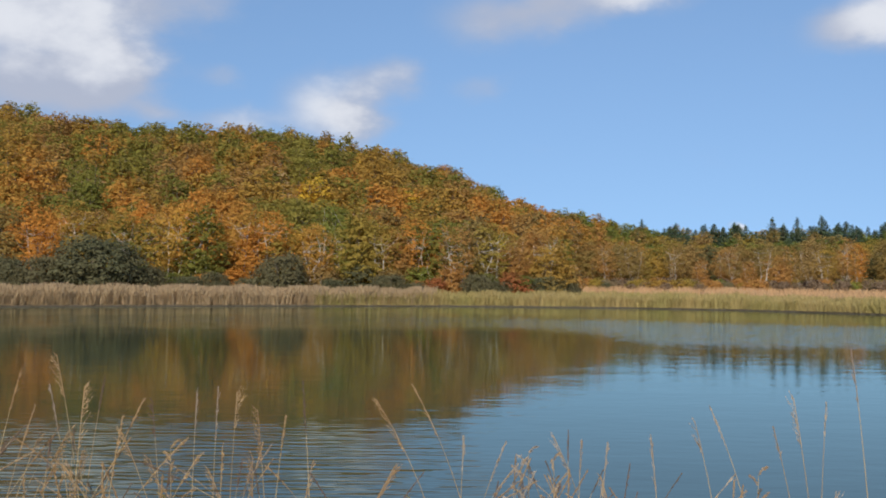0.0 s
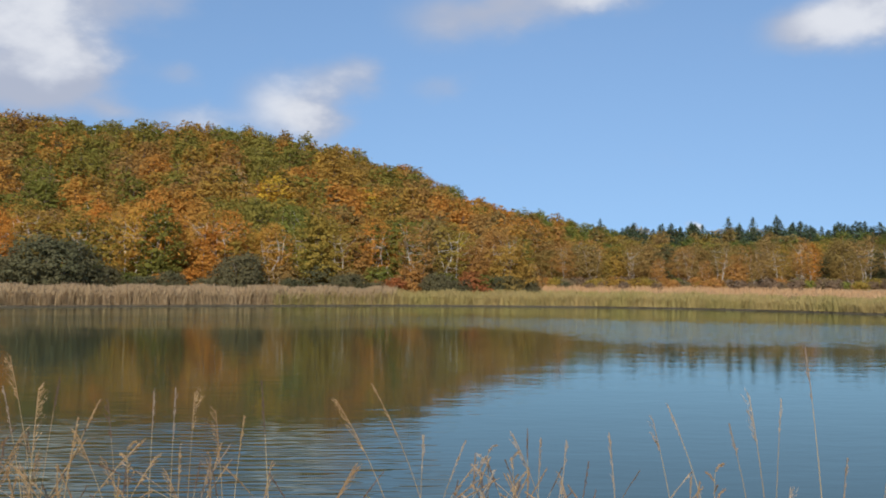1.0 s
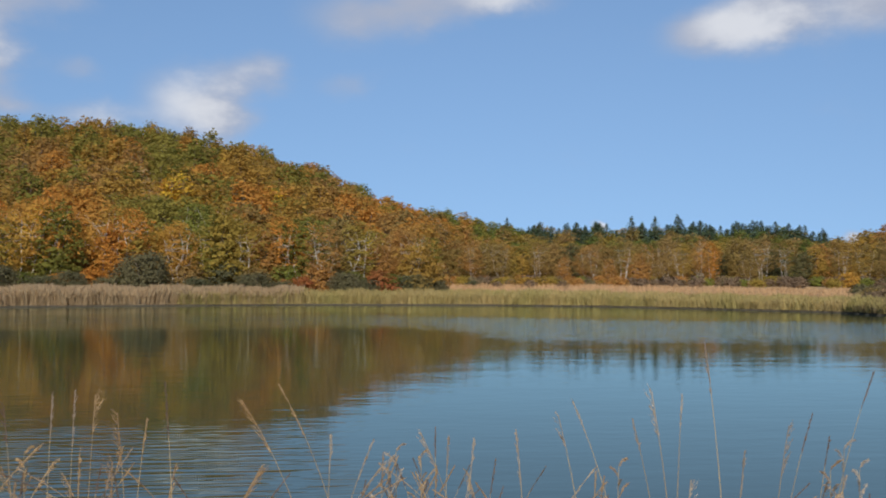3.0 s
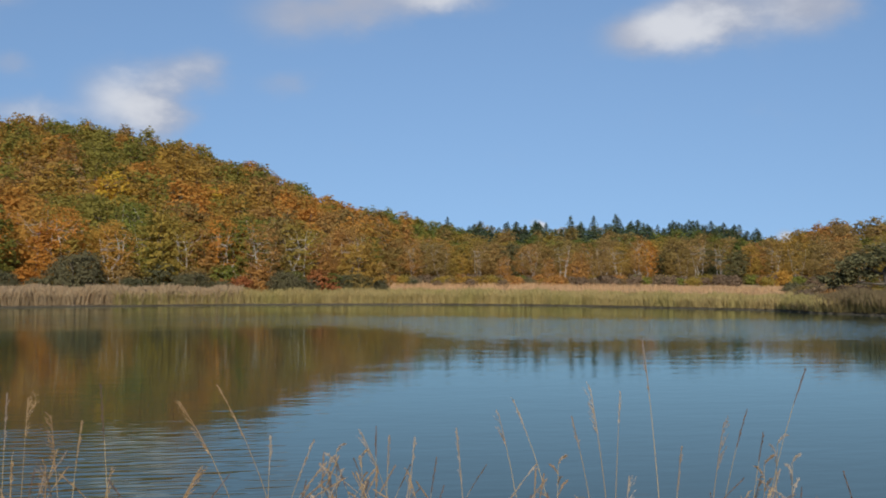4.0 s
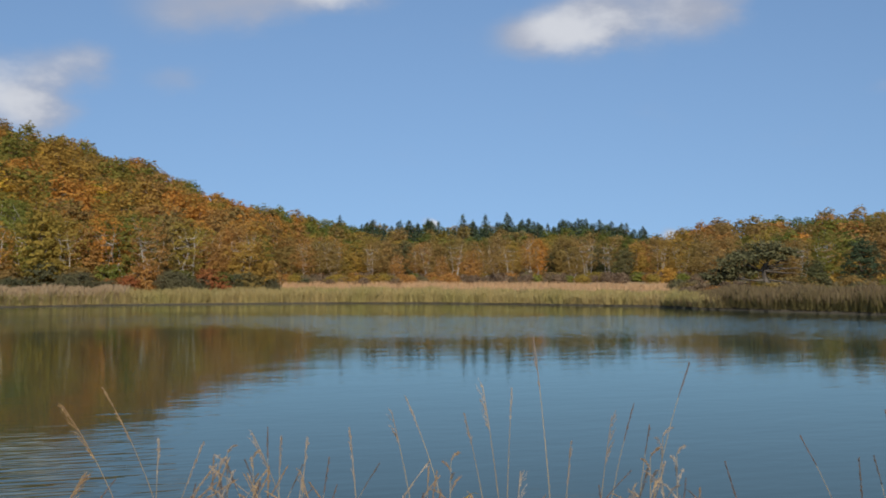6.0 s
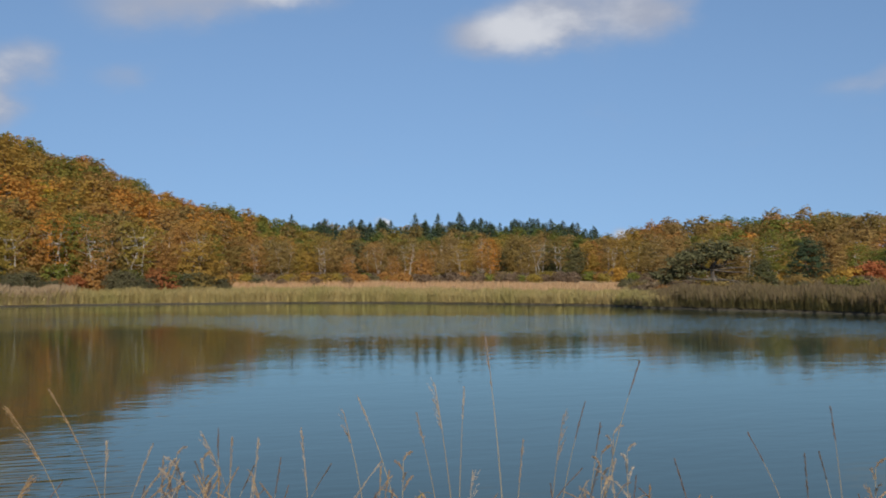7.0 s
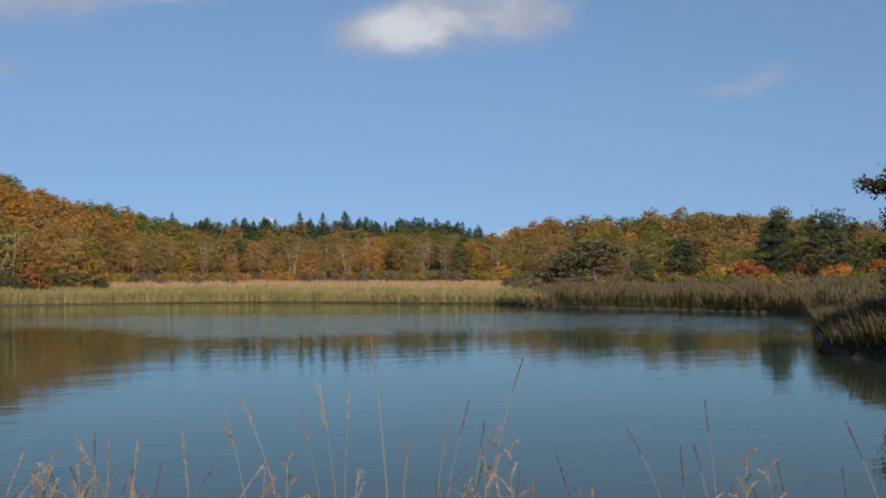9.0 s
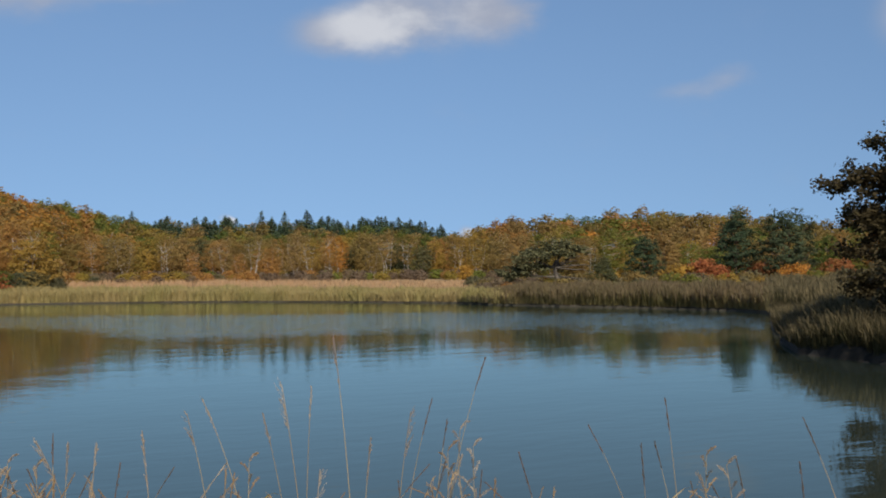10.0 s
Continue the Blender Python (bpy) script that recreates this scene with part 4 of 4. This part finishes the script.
def grass_stalk(az, el, r, lean, seed, husk="husk", plume=0.2, thick=1.0, nodding=0.16):
    """A dry stalk with a feathery head; its tip is az, el degrees from the eye at r metres, and lean is to the right."""
    q = np.random.default_rng(seed)
    z0 = ground_at(az, min(r, 5.0))
    tall = EYE + r * math.tan(radians(el)) - z0
    foot = tagged(new("grass_stalk"), "dry tan grass stalk with a feathery head" if husk == "husk" else "bleached grass stalk with a pale head" if husk == "pale_husk" else "thin brown grass stalk with a dark head", "grass", "grass stalks on the near bank")
    foot.empty_display_size = 0.05
    right = Vector((math.cos(radians(az)), math.sin(radians(az)), 0))
    foot.location = polar(az, r, z0) - right * lean * tall
    foot.rotation_euler = (0, 0, radians(az))
    s = np.linspace(0, 1, 11)
    line = np.stack([lean * tall * s ** 2.0, 0.03 * np.sin(s * 3 + seed), tall * s], -1)
    line[:, 2] -= abs(lean) * tall * 0.12 * s ** 4
    piece("stem", mesh_of("stem", *tube(line, np.linspace(0.0032, 0.0010, 11) * thick, 5), [LEAF["stalk"]], smooth=True), foot)
    # a feathery head: short side branches with husks along them, nodding to one side
    tufts, husks = int(24 * plume / 0.2), 9
    u = np.sort(q.uniform(0, 1, tufts))
    long = (0.010 + 0.021 * np.sin(np.pi * np.clip(u, 0.08, 0.95))) * (0.55 if husk == "dark_husk" else 1.0) * q.uniform(0.5, 1.3, tufts) * thick * (1 + 1.2 * (nodding > 0.3))
    dist = 1 - u * plume / tall
    root = np.stack([np.interp(dist, s, line[:, k]) for k in range(3)], -1)
    nod = 1 if lean > 0 else -1
    way = unit(np.column_stack([lean * 1.8 + nod * nodding + q.normal(size=tufts) * 0.15, q.normal(size=tufts) * 0.2, np.ones(tufts)]))
    f = np.linspace(0.1, 1, husks)
    at = root[:, None] + way[:, None] * (long[:, None] * f)[:, :, None] + q.normal(size=(tufts, husks, 3)) * 0.0012
    along = unit(way[:, None] + q.normal(size=(tufts, husks, 3)) * 0.22).reshape(-1, 3)
    at = at.reshape(-1, 3)
    across = unit(np.cross(along, q.normal(size=at.shape)))
    size = q.uniform(0.0034, 0.0072, len(at))[:, None] * thick
    v = np.stack([at - along * size, at + across * size * 0.26, at + along * size * 1.2, at - across * size * 0.26], 1).reshape(-1, 3)
    d = np.linspace(1 - plume / tall, 1, 6)
    axis = np.stack([np.interp(d, s, line[:, k]) for k in range(3)], -1)
    piece("panicle", mesh_of("panicle", *joined([tube(axis, np.full(6, 0.0016), 4), (v, np.arange(len(v)).reshape(-1, 4))]), [LEAF[husk]]), foot)
    if seed % 3 == 0:
        b0 = np.array([np.interp(0.5, s, line[:, k]) for k in range(3)])
        way = np.array([q.choice([-1, 1]) * 0.2, q.uniform(-0.1, 0.1), 0.45]) * q.uniform(0.7, 1.2)
        ss = np.linspace(0, 1, 7)[:, None]
        mid = b0 + way * ss + np.array([0, 0, -0.2]) * ss ** 2.5
        wide = np.array([1, 0.4, 0]) * (0.006 * np.sin(np.pi * (0.12 + 0.88 * ss)) + 0.0005)
        fold = np.array([0, 0.004, 0.0])
        bv = np.stack([mid - wide, mid + fold, mid + wide], 1).reshape(-1, 3)
        bf = np.array([[3 * k + c, 3 * k + c + 1, 3 * k + c + 4, 3 * k + c + 3] for k in range(6) for c in (0, 1)])
        piece("leaf", mesh_of("leaf", bv, bf, [LEAF["blade" if seed % 2 else "stalk"]]), foot)
    return foot


# tips: azimuth, elevation, lean to the right
LEFT_STALKS = [(22.0, -4.2, 0.12), (20.3, -3.4, -0.10), (20.6, -4.9, -0.10), (18.9, -5.2, 0.04), (17.9, -4.6, 0.08), (15.9, -5.5, 0.22), (13.9, -7.6, 0.4), (12.1, -5.4, 0.02),
               (11.1, -5.6, 0.03), (8.5, -6.8, 0.06), (7.6, -5.0, -0.04), (3.6, -5.6, -0.28), (9.3, -8.2, 0.3), (2.5, -9.4, 0.3), (21.3, -6.0, 0.15), (17.0, -6.8, 0.08),
               (15.5, -6.0, -0.05), (13.2, -5.6, 0.02), (10.0, -6.6, -0.05), (1.6, -4.9, -0.25), (16.6, -7.4, 0.3), (19.6, -7.0, 0.25)]
MIDDLE_STALKS = [(-1.2, -8.2, 0.02), (-3.5, -8.1, 0.2), (-6.1, -7.6, -0.22), (-7.6, -8.1, 0.02), (-9.0, -8.3, 0.05), (-11.3, -7.7, -0.05), (-13.6, -6.8, -0.12), (-14.4, -5.9, -0.2),
                 (-15.7, -9.0, 0.35), (-17.6, -6.9, -0.12), (-18.6, -5.4, -0.08), (-21.4, -2.8, -0.06), (-20.2, -5.7, 0.03), (-23.4, -8.5, 0.05), (-25.6, -7.1, 0.08)]
DARK_STALKS = [(-6.9, -7.7, 0.0), (-10.2, -9.3, 0.08), (-26.8, -6.2, 0.14), (-27.6, -7.4, 0.08), (-29.7, -4.0, 0.16), (-31.5, -9.2, -0.15), (-35.3, -7.6, -0.25), (-39.4, -6.4, -0.06),
               (-38.1, -8.8, -0.03), (-38.8, -8.5, -0.12), (-46.4, -6.9, -0.2), (-46.2, -9.5, -0.05), (-12.9, -9.4, 0.3), (1.0, -9.6, 0.35), (-43.0, -9.3, -0.1)]
for k, (az, el, lean) in enumerate(LEFT_STALKS):
    grass_stalk(az, el, 4.2 + 0.9 * ((k * 7) % 5) / 5, lean, 100 + k, "dark_husk" if k % 6 == 4 else "pale_husk" if k % 5 == 2 else "husk", 0.15 + 0.035 * (k % 4), 0.95, 0.55 if k % 5 in (1, 3) else 0.14)
for k, (az, el, lean) in enumerate(MIDDLE_STALKS):
    grass_stalk(az, el, 4.3 + 0.9 * ((k * 7) % 5) / 5, lean, 200 + k, "pale_husk", 0.15 + 0.04 * (k % 3), 0.95, 0.45 if k % 4 == 2 else 0.1)
for k, (az, el, lean) in enumerate(DARK_STALKS):
    grass_stalk(az, el, 4.4 + 0.8 * ((k * 7) % 5) / 5, lean, 300 + k, "dark_husk", 0.13 + 0.03 * (k % 3), 0.85)
# low tangles of dry heads
q = np.random.default_rng(77)
for mid, spread, count, top in ((19.5, 3.5, 16, -7.2), (22.5, 2.6, 9, -6.6), (17.5, 4.0, 14, -9.0), (12.0, 4.0, 12, -8.2), (5.5, 2.5, 6, -9.2), (-5.0, 2.2, 28, -8.7), (-9.0, 1.8, 10, -9.4), (-28.0, 2.6, 12, -9.4), (-33.0, 2.0, 5, -10.0), (-20.0, 2.5, 6, -9.8), (-41.2, 0.9, 5, -9.8), (-15.5, 1.2, 4, -9.8)):
    for k in range(count):
        grass_stalk(mid + q.normal() * spread * 0.6, top - abs(q.normal()) * 1.3, q.uniform(4.0, 5.0), q.normal() * 0.28, 400 + int(q.integers(900)),
                    q.choice(["husk", "dark_husk", "pale_husk"], p=[0.5, 0.32, 0.18]), q.uniform(0.10, 0.19), 0.88 if mid > 3 else 0.72, q.choice([0.1, 0.2, 0.5]))


def seed_plant(az, el, r, seed):
    """A withered weed with drooping side sprays of seed heads."""
    q = np.random.default_rng(seed)
    z0 = ground_at(az, 4.8)
    tall = EYE + r * math.tan(radians(el)) - z0
    foot = tagged(new("withered_weed"), "withered grey-brown weed with drooping feathery sprays", "plant", "withered weeds on the near bank")
    foot.empty_display_size = 0.05
    foot.location = polar(az, r, z0)
    foot.rotation_euler = (0, 0, radians(az))
    line = bent((0, 0, 0), (q.normal() * 0.05, 0, tall), 0, 8, 0.006)
    piece("stem", mesh_of("stem", *tube(line, np.linspace(0.0036, 0.001, 8), 5), [LEAF["stalk"]], smooth=True), foot)
    for k in range(11):
        u = 1 - 0.045 * k
        root = np.array([np.interp(u, np.linspace(0, 1, 8), line[:, i]) for i in range(3)])
        a = k * 2.4 + q.normal() * 0.3
        reach = (0.035 + 0.010 * k) * q.uniform(0.8, 1.2)
        f = np.linspace(0, 1, 7)[:, None]
        arm = root + np.array([math.cos(a), math.sin(a) * 0.7, 0]) * reach * f + np.array([0, 0, 1]) * reach * (1.7 * f - 0.75 * f ** 2.0)
        n = 60
        t0 = q.uniform(0.1, 1, n)
        at = np.stack([np.interp(t0, f[:, 0], arm[:, i]) for i in range(3)], -1) + q.normal(size=(n, 3)) * 0.0028
        along = unit(np.array([math.cos(a), math.sin(a), 0.5]) + q.normal(size=(n, 3)) * 0.3)
        across = unit(np.cross(along, q.normal(size=(n, 3))))
        size = q.uniform(0.003, 0.0065, n)[:, None]
        v = np.stack([at - along * size, at + across * size * 0.3, at + along * size * 1.2, at - across * size * 0.3], 1).reshape(-1, 3)
        piece("spray", mesh_of("spray", *joined([tube(arm, np.linspace(0.0014, 0.0007, 7), 4), (v, np.arange(len(v)).reshape(-1, 4))]), [LEAF["husk" if seed % 2 else "pale_husk"]]), foot)
    return foot


for k, (az, el, r) in enumerate(((-28.3, -8.2, 4.4), (-27.2, -9.3, 4.2), (-29.6, -9.1, 4.5), (-41.2, -9.4, 4.3), (-42.6, -9.9, 4.3), (-16.2, -9.6, 4.4), (-4.6, -9.0, 4.3), (-6.2, -9.3, 4.4), (-3.8, -9.6, 4.2), (14.2, -8.6, 4.4))):
    seed_plant(az, el, r, 700 + k)

# ---- a near-black lip painted for the shaded foot of the near bank, with tall sedge ----
SHADE_DARK = bark_material("shade_dark_lip", (0.014, 0.012, 0.009), (0.036, 0.029, 0.021), 3.0)
PROFILE = np.array([(-0.30, -0.30), (-0.06, 0.02), (0.06, 0.20), (0.24, 0.36), (0.70, 0.42), (1.40, 0.36), (2.40, 0.10)])


def shade_lip():
    """A rounded, uneven lip along the water's edge, coloured near-black to stand for shade."""
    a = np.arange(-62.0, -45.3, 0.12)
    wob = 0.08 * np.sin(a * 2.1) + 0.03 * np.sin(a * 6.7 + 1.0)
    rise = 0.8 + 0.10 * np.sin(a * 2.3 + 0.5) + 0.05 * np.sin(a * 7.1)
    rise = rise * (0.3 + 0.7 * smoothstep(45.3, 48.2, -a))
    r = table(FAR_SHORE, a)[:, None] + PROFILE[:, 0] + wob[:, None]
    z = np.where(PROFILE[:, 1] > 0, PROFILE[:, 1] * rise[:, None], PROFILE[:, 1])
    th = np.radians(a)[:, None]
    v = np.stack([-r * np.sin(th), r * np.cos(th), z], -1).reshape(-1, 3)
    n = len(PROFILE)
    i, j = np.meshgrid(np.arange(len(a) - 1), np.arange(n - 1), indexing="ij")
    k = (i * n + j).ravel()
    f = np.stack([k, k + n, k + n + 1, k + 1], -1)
    return tagged(new("bank_edge", mesh_of("bank_edge", v, f[:, ::-1], [SHADE_DARK], smooth=True)), "near-black lip added for shade along the near bank's foot", "bank", kind="structure")


shade_lip()
belt("bank_sedge", "tall olive-brown sedge leaning over the dark lip of the near bank", "sedge", -61, -45.4, 26000, 10, 0.92, 0.016, 0.4, True, 0.12, None, 1.25, ramp=(-45.3, -48.2), heads=0.6, head=1.0, plumes="plume")
